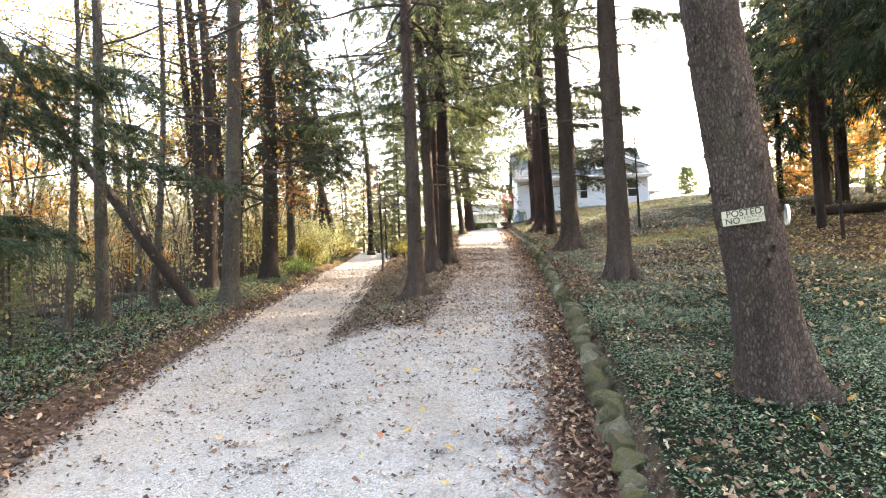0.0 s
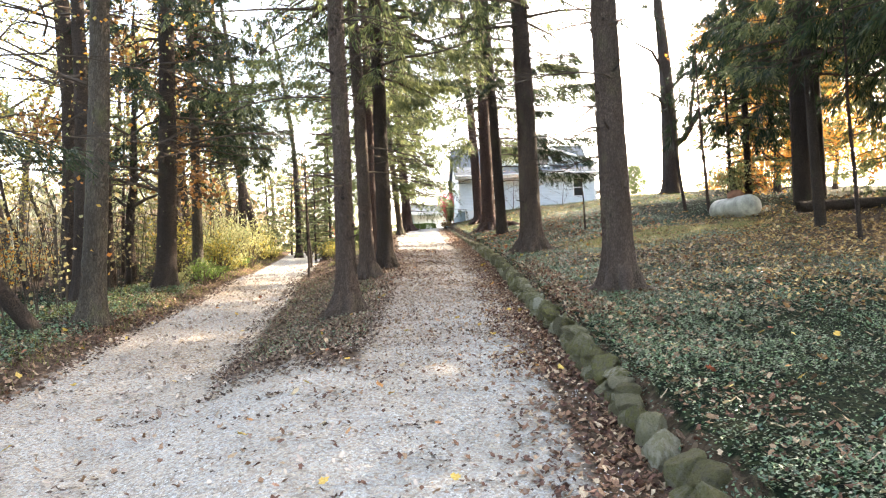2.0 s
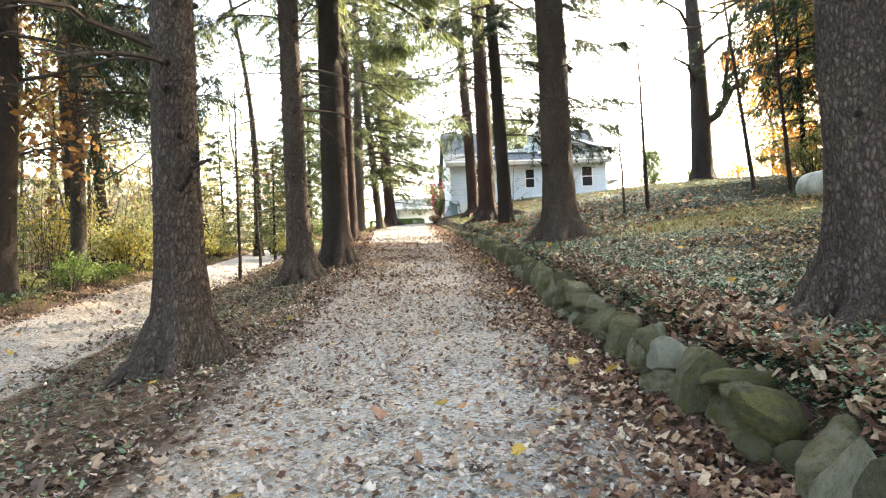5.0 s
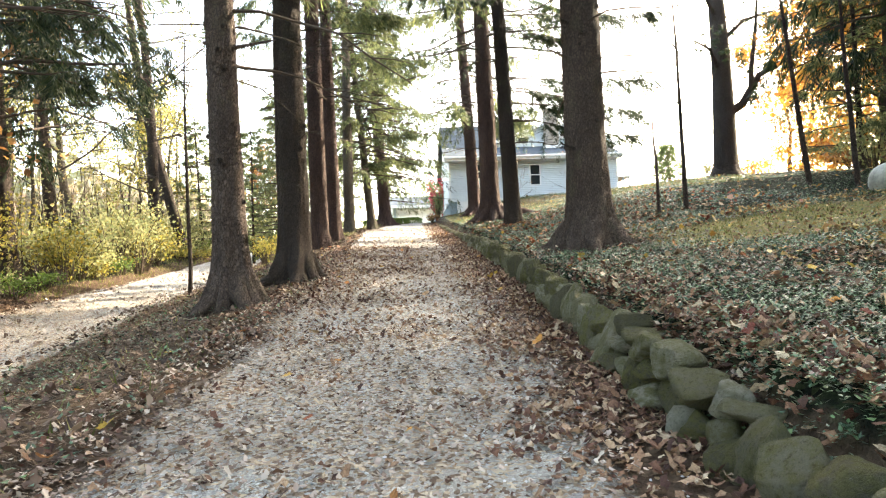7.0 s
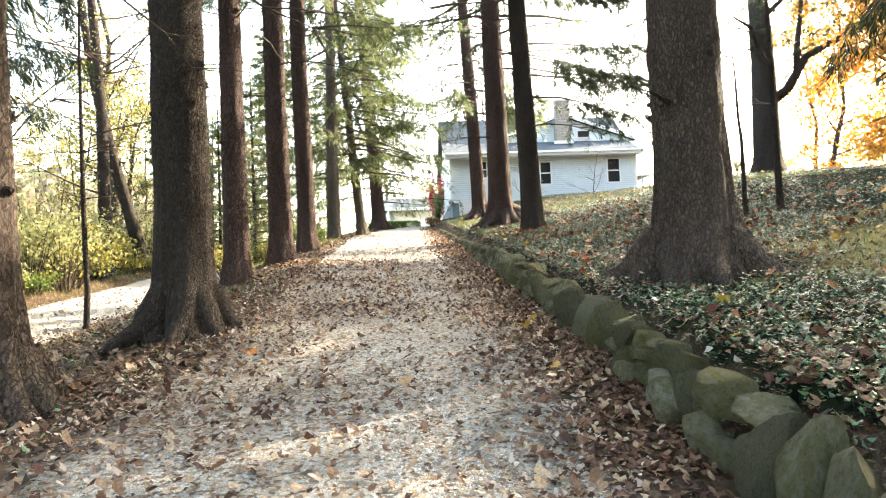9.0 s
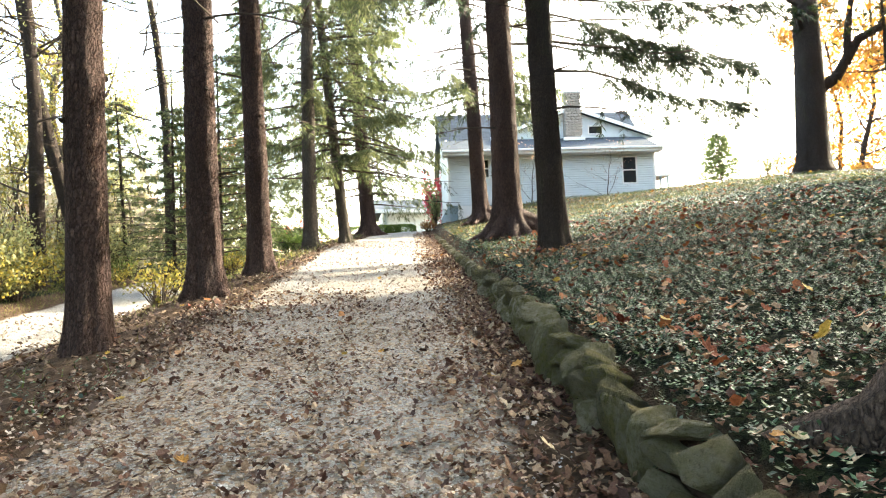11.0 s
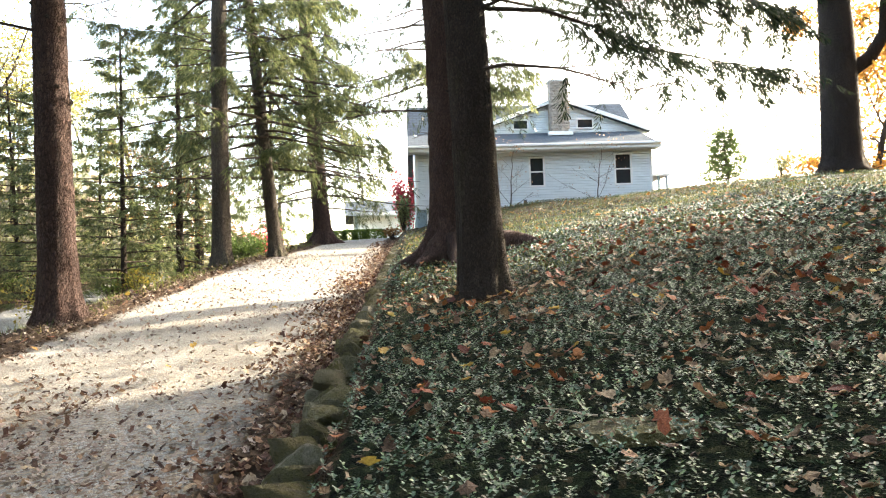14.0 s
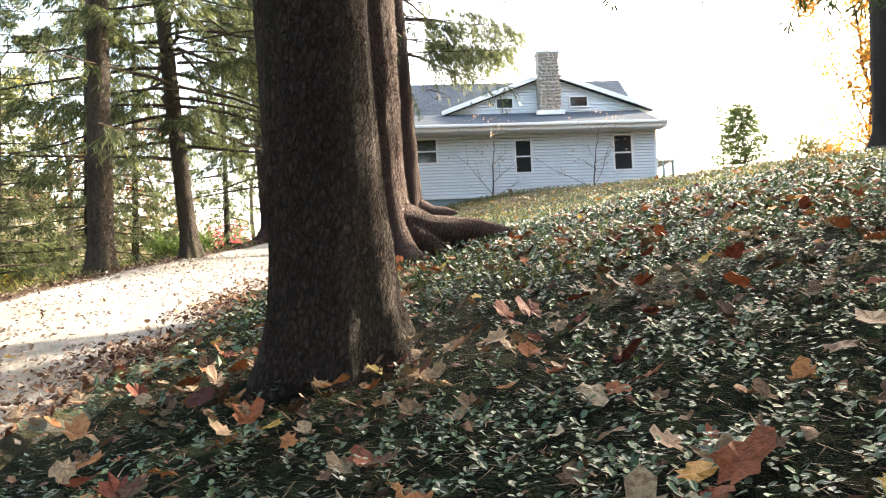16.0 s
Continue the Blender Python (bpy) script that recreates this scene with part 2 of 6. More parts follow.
def thing(name, x, y, z, label, category, group="", kind="", turn=0.0):
    ob = new(name)
    ob.matrix_basis = pose(x, y, z, 0, 0, turn)
    ob.empty_display_size = 0.2
    return tagged(ob, label, category, group, kind)


def part(name, geo, mat, parent, label="", smooth=False):
    me = geo if isinstance(geo, bpy.types.Mesh) else geo.mesh(name, mat, smooth)
    ob = new(name, me)
    ob.parent = parent
    return tagged(ob, label)


def single(name, geo, mat, label, category, group="", kind="", smooth=False, place=None):
    ob = new(name, geo.mesh(name, mat, smooth))
    if place is not None:
        ob.matrix_basis = place
    return tagged(ob, label, category, group, kind)


def tube(geo, pts, radii, sides=8, wobble=0.0, rng=None, cap=True, lobes=None):
    """A tapered round limb along points."""
    pts = np.asarray(pts, float)
    d = np.gradient(pts, axis=0)
    d /= np.linalg.norm(d, axis=1)[:, None] + 1e-9
    ref = np.array([0.0, 0.0, 1.0]) if abs(d[0, 2]) < 0.8 else np.array([1.0, 0.0, 0.0])
    u = np.cross(d, ref)
    u /= np.linalg.norm(u, axis=1)[:, None] + 1e-9
    w = np.cross(d, u)
    a = np.arange(sides) * 2 * np.pi / sides
    r = np.asarray(radii, float)[:, None] * np.ones(sides)
    if lobes is not None:
        r = r * (1 + lobes)
    if wobble:
        r = r * (1 + wobble * rng.uniform(-1, 1, r.shape))
    ring = pts[:, None, :] + r[..., None] * (np.cos(a)[None, :, None] * u[:, None, :] + np.sin(a)[None, :, None] * w[:, None, :])
    n = len(pts)
    faces = []
    for i in range(n - 1):
        for j in range(sides):
            k = (j + 1) % sides
            faces.append((i * sides + j, (i + 1) * sides + j, (i + 1) * sides + k, i * sides + k))
    if cap:
        faces.append(tuple(range((n - 1) * sides, n * sides)))
    geo.add(ring.reshape(-1, 3), faces)


def box(geo, lo, hi, bevel=0.0):
    """A box, with its upright and level edges broken where bevel is given."""
    lo, hi = np.array(lo, float), np.array(hi, float)
    if bevel <= 0:
        v = [(x, y, z) for x in (lo[0], hi[0]) for y in (lo[1], hi[1]) for z in (lo[2], hi[2])]
        geo.add(v, [(0, 1, 3, 2), (4, 6, 7, 5), (0, 4, 5, 1), (2, 3, 7, 6), (0, 2, 6, 4), (1, 5, 7, 3)])
        return
    bm = bmesh.new()
    bmesh.ops.create_cube(bm, size=1, matrix=Matrix.Translation((lo + hi) / 2) @ Matrix.Diagonal((*(hi - lo), 1)))
    bmesh.ops.bevel(bm, geom=bm.edges[:], offset=bevel, segments=2, affect="EDGES", profile=0.5)
    bm.verts.index_update()
    geo.add([v.co[:] for v in bm.verts], [tuple(v.index for v in f.verts) for f in bm.faces])
    bm.free()


def prism(geo, outline, axis_lo, axis_hi, put):
    """An outline in two coordinates, drawn out between two values of the third; put(a, b, c) gives the place."""
    n = len(outline)
    v = [put(a, b, axis_lo) for a, b in outline] + [put(a, b, axis_hi) for a, b in outline]
    f = [tuple(range(n))[::-1], tuple(range(n, 2 * n))]
    f += [(i, (i + 1) % n, n + (i + 1) % n, n + i) for i in range(n)]
    geo.add(v, f)


# ---- lie of the land ----
def soft_line(y, ys, xs):
    return sum(np.interp(np.asarray(y, float) + o, ys, xs) for o in (-1.5, -0.75, 0, 0.75, 1.5)) / 5


def wall_x(y):
    """Foot of the stone wall along the drive's right side."""
    return soft_line(y, [-20, 4.2, 9.5, 14, 19, 22, 26.5, 31.2, 60], [-5.4, 1.84, 3.52, 4.78, 6.20, 6.88, 8.0, 9.12, 15.9])


def drive_left(y):
    return soft_line(y, [-20, 0, 9, 14, 19, 21, 25, 28, 31, 39, 43, 49, 60], [-5, 0.2, 0.8, 2.1, 3.3, 3.9, 4.5, 5.1, 5.75, 7.3, 8.7, 10.5, 13.4])


def lane_mid(y):
    return soft_line(y, [-20, 0, 9, 12, 15.5, 20, 26, 30, 40, 52, 80], [-6.5, -1.7, -1.3, -0.9, -0.7, 0.0, 0.45, 1.2, 2.4, 3.6, 6])


def drive_z(y):
    y = np.asarray(y, float)
    return 0.1 * y.clip(-25, 50) - 0.1 - 0.10 * np.exp(-((y - 16) / 4.5) ** 2)


def lane_z(y):
    y = np.asarray(y, float)
    return 0.07 * y.clip(-25, 60) - 0.10


def smooth(a, b, x):
    t = ((x - a) / (b - a)).clip(0, 1) if not np.isscalar(b - a) or b != a else 0
    return t * t * (3 - 2 * t)


def land(x, y):
    """Height of the ground."""
    x, y = np.asarray(x, float), np.asarray(y, float)
    zd, zl, xw, xl, xm = drive_z(y), lane_z(y), wall_x(y), drive_left(y), lane_mid(y)
    k = np.interp(y, [-10, 8, 13, 18, 22, 26, 29, 36, 50], [0.04, 0.055, 0.065, 0.10, 0.12, 0.17, 0.19, 0.16, 0.155])
    dx = (x - xw).clip(0, None)
    level = np.interp(y, [22.5, 25, 28, 31, 33.5, 36.5], [12, 9, 6.5, 6.0, 8.5, 12])
    rise = np.where(dx < level, dx, level + 3 * np.tanh((dx - level) / 6))
    bank = smooth(xw + 0.08, xw + 0.28, x) * (0.24 + 0.07 * np.exp(-((y - 16) / 4.5) ** 2)) + k * rise
    a = xm + np.interp(y, [0, 9, 14], [0.2, 0.5, 0.95])
    side = smooth(a, xl, x)
    z = np.where(x > xl, zd, zl + (zd - zl) * side) + bank
    le = xm - 1.05
    dl = (le - x).clip(0, None)
    z = z + 0.16 * smooth(0.0 * dl, 0.9 + 0.0 * dl, dl) - (dl - 1.5).clip(0, 22) * 0.045
    z = z + 0.42 * np.exp(-(((x - 17.3) / 3.4) ** 2) - ((y - 46.5) / 5.0) ** 2)
    far = ((np.hypot(x - 5, y - 25) - 70) / 60).clip(0, 1)
    return z - far * 1.5 + 0.02 * np.sin(x * 1.7 + 0.6 * y) * np.sin(y * 1.3) * (far == 0)


def zones(x, y):
    """Shares of gravel, ground cover and dry grass."""
    xw, xl, xm = wall_x(y), drive_left(y), lane_mid(y)
    drive = smooth(xl - 0.1, xl + 0.6, x) * (1 - smooth(xw - 0.75, xw - 0.15, x))
    lane = smooth(xm - 1.35, xm - 0.75, x) * (1 - smooth(xm + 0.95, xm + 1.45, x))
    fork = smooth(xm - 1.35, xm - 0.75, x) * (1 - smooth(xw - 0.75, xw - 0.15, x)) * (1 - smooth(9.6 + 0.5 * np.sin(3.1 * x), 12.0 + 0.5 * np.sin(3.1 * x), y))
    gravel = np.maximum(np.maximum(drive, lane), fork) * (y < 54)
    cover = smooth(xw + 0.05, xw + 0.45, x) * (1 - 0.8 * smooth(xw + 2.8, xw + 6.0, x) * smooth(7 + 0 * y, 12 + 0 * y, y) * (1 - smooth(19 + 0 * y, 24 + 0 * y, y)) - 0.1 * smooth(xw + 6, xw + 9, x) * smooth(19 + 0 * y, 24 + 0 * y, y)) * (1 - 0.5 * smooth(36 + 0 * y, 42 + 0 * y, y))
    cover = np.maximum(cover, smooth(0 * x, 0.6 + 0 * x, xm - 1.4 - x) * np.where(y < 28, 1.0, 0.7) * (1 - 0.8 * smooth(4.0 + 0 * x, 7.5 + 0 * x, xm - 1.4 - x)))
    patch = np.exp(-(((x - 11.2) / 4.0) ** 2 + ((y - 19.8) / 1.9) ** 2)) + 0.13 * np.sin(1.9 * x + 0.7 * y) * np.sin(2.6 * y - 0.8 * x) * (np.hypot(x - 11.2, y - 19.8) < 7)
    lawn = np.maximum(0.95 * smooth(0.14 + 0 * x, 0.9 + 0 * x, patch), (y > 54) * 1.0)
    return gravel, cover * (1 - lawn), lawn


def grid_line(dense_lo, dense_hi, step, far_lo, far_hi):
    mid = np.arange(dense_lo, dense_hi + step / 2, step)
    up, down, s = [mid[-1]], [mid[0]], step
    while up[-1] < far_hi or down[-1] > far_lo:
        s *= 1.22
        up.append(up[-1] + s)
        down.append(down[-1] - s)
    return np.array(sorted(set(down[1:] + mid.tolist() + up[1:])))


def build_ground():
    xs, ys = grid_line(-6, 15, 0.19, -420, 420), grid_line(-2, 52, 0.19, -420, 420)
    gx, gy = np.meshgrid(xs, ys, indexing="ij")
    gz = land(gx, gy)
    g, c, l = zones(gx, gy)
    nx, ny = gx.shape
    rng = np.random.default_rng(3)
    gz = gz + rng.normal(0, 0.006, gz.shape)
    idx = np.arange(nx * ny).reshape(nx, ny)
    quads = np.stack([idx[:-1, :-1], idx[1:, :-1], idx[1:, 1:], idx[:-1, 1:]], -1).reshape(-1, 4)
    drive_face = (g[:-1, :-1] > 0.5).reshape(-1)
    allv = np.stack([gx, gy, gz], -1).reshape(-1, 3)
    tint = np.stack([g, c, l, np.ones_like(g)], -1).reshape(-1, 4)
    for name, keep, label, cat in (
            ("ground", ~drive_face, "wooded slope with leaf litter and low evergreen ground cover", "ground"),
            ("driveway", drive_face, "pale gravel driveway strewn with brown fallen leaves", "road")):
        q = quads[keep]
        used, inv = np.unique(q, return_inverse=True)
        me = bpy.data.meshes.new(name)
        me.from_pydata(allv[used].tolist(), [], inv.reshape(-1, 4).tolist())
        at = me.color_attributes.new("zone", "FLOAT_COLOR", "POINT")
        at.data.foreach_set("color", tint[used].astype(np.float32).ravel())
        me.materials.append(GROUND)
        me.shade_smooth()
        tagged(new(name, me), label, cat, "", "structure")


build_ground()


# ---- trunks of the avenue ----
def trunk_mesh(rng, dia, height, flare=1.9, lean=(0.0, 0.0), curve=(0.0, 0.0), knots=26, top=0.35, sides=26, roots=5, stubs=0, root_len=0.0, rings=26, scaly=0.0):
    """A tapered trunk with root flare, a little crookedness and knots where branches were."""
    g = Geo()
    zs = np.concatenate([[-0.35, -0.12, 0.0, 0.1, 0.22, 0.4, 0.65, 1.0], np.linspace(1.25, 7.0, rings), np.linspace(7.6, height, 8)])
    f = zs / height
    drift = np.cumsum(rng.normal(0, 0.010, (len(zs), 2)), 0)
    px = lean[0] * zs + curve[0] * np.sin(np.pi * f.clip(0, 1)) + drift[:, 0] * f
    py = lean[1] * zs + curve[1] * np.sin(np.pi * f.clip(0, 1)) + drift[:, 1] * f
    r = dia / 2 * (1.06 - (1.06 - top) * f.clip(0, 1) ** 1.1) + dia / 2 * (flare - 1) * np.exp(-zs.clip(0, None) / (0.10 + 0.09 * flare))
    a = np.arange(sides) * 2 * np.pi / sides
    ph = rng.uniform(0, 6.28, 4)
    lob = 0.44 * (flare - 0.95) * np.exp(-zs.clip(0, None) / 0.38)[:, None] * (np.cos((roots + 2) * a + ph[0]) * 0.55 + np.cos(roots * a + ph[3]) * 0.3 + np.cos((roots - 2) * a + ph[1]) * 0.35)[None, :]
    lob = lob + 0.025 * np.cos(3 * a + ph[2])[None, :] + rng.normal(0, 0.016, (len(zs), sides)) + rng.normal(0, 0.006, (len(zs), 1))
    if scaly:
        # plates of bark standing proud, longer than wide
        flake = rng.normal(0, 1, (len(zs) + 2, sides))
        flake = 0.5 * flake[:-2] + flake[1:-1] + 0.5 * flake[2:]
        lob = lob + scaly * flake.clip(-1.3, 1.6)
    tube(g, np.stack([px, py, zs], 1), r, sides, 0, rng, True, lob)
    if flare > 1.55 and sides > 30:
        for k in range(7):
            an = ph[0] + k * 0.9 + rng.uniform(-0.25, 0.25)
            n, q = np.array([math.cos(an), math.sin(an), 0]), dia / 2 * flare * rng.uniform(0.85, 1.15)
            bend = np.array([-n[1], n[0], 0]) * rng.uniform(-0.25, 0.25) * q
            tube(g, [n * 0.45 * q + (0, 0, 0.30), n * 0.75 * q + (0, 0, 0.13), n * 1.0 * q + bend * 0.5 + (0, 0, 0.03), n * 1.35 * q + bend + (0, 0, -0.02), n * 1.75 * q + 1.6 * bend + (0, 0, -0.10)],
                 np.array([0.16, 0.15, 0.11, 0.075, 0.04]) * dia / 0.5, 8, 0.06, rng)
    g.bare = len(g.f)
    for _ in range(knots):
        z = rng.uniform(1.0, min(height, 7.5))
        i = np.interp(z, zs, r)
        cx, cy = np.interp(z, zs, px), np.interp(z, zs, py)
        an = rng.uniform(0, 6.28)
        n = np.array([math.cos(an), math.sin(an), 0.15])
        c = np.array([cx, cy, z])
        k = rng.uniform(0.014, 0.034)
        ln = rng.uniform(0.015, 0.04) if rng.random() > stubs else rng.uniform(0.12, 0.5)
        k = k if ln < 0.1 else 0.016
        tube(g, [c + n * (i - 0.04), c + n * (i + 0.3 * ln), c + n * (i + ln)], [k * 1.7, k * 1.1, k * 0.6], 6)
    if root_len:
        for an in (-0.25, 0.5):
            n = np.array([math.cos(an), math.sin(an), 0])
            tube(g, [n * 0.2 + (0, 0, 0.35), n * 0.55 + (0, 0, 0.26), n * root_len * 0.7 + (0, 0, 0.24), n * root_len + (0, 0, 0.15)], [0.30, 0.21, 0.18, 0.12], 12, 0.08, rng)
    return g


def bare_branch(g, rng, start, az, length, droop=0.12, thick=0.018, twigs=5):
    """A thin dead limb with side twigs."""
    n = 7
    t = np.linspace(0, 1, n)
    d = np.array([math.cos(az), math.sin(az)])
    side = np.array([-d[1], d[0]])
    sway = np.cumsum(rng.normal(0, 0.035 * length, n))
    pts = np.stack([start[0] + d[0] * t * length + side[0] * sway, start[1] + d[1] * t * length + side[1] * sway,
                    start[2] - droop * length * t ** 1.5 + 0.04 * length * np.sin(4 * t)], 1)
    tube(g, pts, thick * (1 - 0.8 * t), 5, cap=False)
    for _ in range(twigs):
        k = rng.integers(2, n)
        s = 1 if rng.random() < 0.5 else -1
        l = length * rng.uniform(0.12, 0.35)
        e = pts[k] + np.array([*(d * 0.7 + side * s * 0.7) * l, rng.uniform(-0.3, 0.12) * l])
        m = (pts[k] + e) / 2 + (0, 0, 0.04 * l)
        tube(g, [pts[k], m, e], [thick * 0.4, thick * 0.28, thick * 0.1], 4, cap=False)
    return pts


def needle_sprays(rng, base, along, length, count, size, hang):
    """Needle tufts along one twig: thin pointed blades on both sides, drooping."""
    t = rng.uniform(0.0, 1.0, count)
    p = base + along * (t * length)[:, None] + np.array([0, 0, -1.0]) * (hang * length * t ** 2)[:, None]
    side = np.cross(along, (0, 0, 1.0))
    side /= np.linalg.norm(side) + 1e-9
    s = rng.choice([-1.0, 1.0], count)
    dirn = along * rng.uniform(0.4, 1.0, count)[:, None] + side * (s * rng.uniform(0.3, 1.0, count))[:, None] + rng.normal(0, 0.25, (count, 3)) + (0, 0, -0.25 - hang)
    dirn /= np.linalg.norm(dirn, axis=1)[:, None]
    ln = size * rng.uniform(0.6, 1.3, count)
    wd = np.cross(dirn, rng.normal(0, 1, (count, 3)))
    wd /= np.linalg.norm(wd, axis=1)[:, None] + 1e-9
    w, fork = (0.115 * ln)[:, None], (0.22 * ln)[:, None] * rng.uniform(0.2, 1.2, count)[:, None]
    tip, back = p + dirn * ln[:, None], p - dirn * (0.1 * ln)[:, None]
    mid = p + dirn * (0.55 * ln)[:, None]
    return np.stack([back, mid + wd * (fork * 0.6 + w), tip + wd * fork, back + dirn * 0.02, mid - wd * (fork * 0.6 + w), tip - wd * fork - dirn * (0.2 * ln)[:, None]], 1)


def conifer_crown(seed, z0, z1, reach, branches, droop=0.45, size=0.16, twigs=13, per=14, hang=0.35, az=None, axis=None, length=None):
    """Boughs and needles of a spruce: whorled limbs that sag, hung with drooping twigs."""
    rng = np.random.default_rng(seed)
    wood, green = Geo(), []
    for i in range(branches):
        f = (i + rng.random()) / branches
        z = z0 + (z1 - z0) * f
        a = rng.uniform(*az) if az else i * 2.4 + rng.uniform(-0.5, 0.5)
        L = (length(f) if length else reach * (1 - 0.75 * f)) * rng.uniform(0.65, 1.1)
        d = np.array([math.cos(a), math.sin(a), 0])
        n = 7
        t = np.linspace(0, 1, n)
        o = np.array(axis(z) if axis else (0, 0, z), float)
        dr = droop * rng.uniform(0.7, 1.3)
        side = np.array([-d[1], d[0], 0])
        sway = np.cumsum(rng.normal(0, 0.03 * L, n))
        pts = o + d * (t * L)[:, None] + side * sway[:, None] + np.array([0, 0, 1.0]) * (L * (0.12 * t - dr * t ** 1.4 + 0.35 * dr * t ** 3))[:, None]
        tube(wood, pts, (0.012 + 0.009 * L) * (0.5 if branches == 1 else 1.0) * (1 - 0.85 * t), 5, cap=False)
        for _ in range(twigs):
            u = rng.uniform(0.22, 1.0)
            k = min(int(u * (n - 1)), n - 2)
            q = pts[k] + (pts[k + 1] - pts[k]) * (u * (n - 1) - k)
            s = rng.choice([-1.0, 1.0])
            al = d * rng.uniform(0.3, 0.9) + side * s * rng.uniform(0.35, 1.0) + np.array([0, 0, rng.uniform(-0.5, 0.05) - hang * 0.5])
            al /= np.linalg.norm(al)
            tl = (0.20 + 0.16 * L) * rng.uniform(0.5, 1.2) * (1.15 - 0.5 * u)
            green.append(needle_sprays(rng, q, al, tl, per, size, hang))
        green.append(needle_sprays(rng, pts[-2], (pts[-1] - pts[-2]) / np.linalg.norm(pts[-1] - pts[-2]), L * 0.2, per, size, hang))
    leaf = Geo()
    leaf.many(np.concatenate(green), [(0, 1, 2), (3, 5, 4)])
    return wood, leaf


def leaf_cards(rng, pts, size, flat=0.0):
    """Small pointed leaves, folded along the rib, at points."""
    n = len(pts)
    d = rng.normal(0, 1, (n, 3))
    d[:, 2] = d[:, 2] * (1 - flat) - 0.2
    d /= np.linalg.norm(d, axis=1)[:, None]
    w = np.cross(d, rng.normal(0, 1, (n, 3)))
    w /= np.linalg.norm(w, axis=1)[:, None] + 1e-9
    nrm = np.cross(d, w)
    s = (size * rng.uniform(0.6, 1.35, n))[:, None]
    a, b = pts - d * s * 0.5, pts + d * s * 0.5
    l, r = pts + w * s * 0.36 + nrm * s * 0.10, pts - w * s * 0.36 + nrm * s * 0.10
    return np.stack([a, r, b, l], 1)


FOLDED = [(0, 1, 2), (0, 2, 3)]


def broadleaf(seed, height, r0, spread, leaves, leaf_size, lean=(0, 0), fork=0.35, limbs=9, twig_levels=2):
    """A bare-ish autumn tree: trunk, forking limbs, twigs and scattered leaves at the twig ends."""
    rng = np.random.default_rng(seed)
    trunk, limb = Geo(), Geo()
    n = 12
    t = np.linspace(0, 1, n)
    wob = np.cumsum(np.cumsum(rng.normal(0, 0.010 * height, (n, 2)), 0) * 0.35 + rng.normal(0, 0.012 * height, (n, 2)), 0) * np.linspace(0, 1, n)[:, None] ** 0.5
    pts = np.stack([lean[0] * t * height + wob[:, 0], lean[1] * t * height + wob[:, 1], -0.25 + t * height], 1)
    tube(trunk, pts, r0 * (1.0 - 0.8 * t) + 0.35 * r0 * np.exp(-t * height / 0.25), 10, 0.05, rng)
    ends = []

    def grow(p, d, L, r, level):
        m = 5
        s = np.linspace(0, 1, m)
        bend = rng.normal(0, 0.16, 3)
        q = p + np.outer(s * L, d) + np.outer(s ** 2 * L, bend)
        tube(limb, q, r * (1 - 0.7 * s), 5 if level else 4, cap=False)
        ends.extend(q[2:])
        if level <= 0:
            return
        for _ in range(rng.integers(3, 5)):
            k = rng.integers(1, m)
            nd = d + rng.normal(0, 0.55, 3) + (0, 0, 0.15)
            grow(q[k], nd / np.linalg.norm(nd), L * rng.uniform(0.4, 0.65), r * 0.5, level - 1)

    for i in range(limbs):
        f = fork + (1 - fork) * (i + rng.random()) / limbs
        k = f * (n - 1)
        j = min(int(k), n - 2)
        p = pts[j] + (pts[j + 1] - pts[j]) * (k - j)
        a = i * 2.4 + rng.uniform(-0.5, 0.5)
        d = np.array([math.cos(a), math.sin(a), rng.uniform(0.35, 1.1)])
        grow(p, d / np.linalg.norm(d), spread * (1.1 - 0.5 * f) * rng.uniform(0.7, 1.1), r0 * 0.42 * (1.15 - f), twig_levels)
    ends = np.array(ends)
    leaf = Geo()
    if leaves:
        c = ends[rng.integers(0, len(ends), leaves)] + rng.normal(0, 0.16 * spread ** 0.5, (leaves, 3))
        leaf.many(leaf_cards(rng, c, leaf_size), FOLDED)
    return trunk, limb, leaf


def at_ground(x, y, sink=0.0):
    return float(land(np.array(x), np.array(y))) - sink


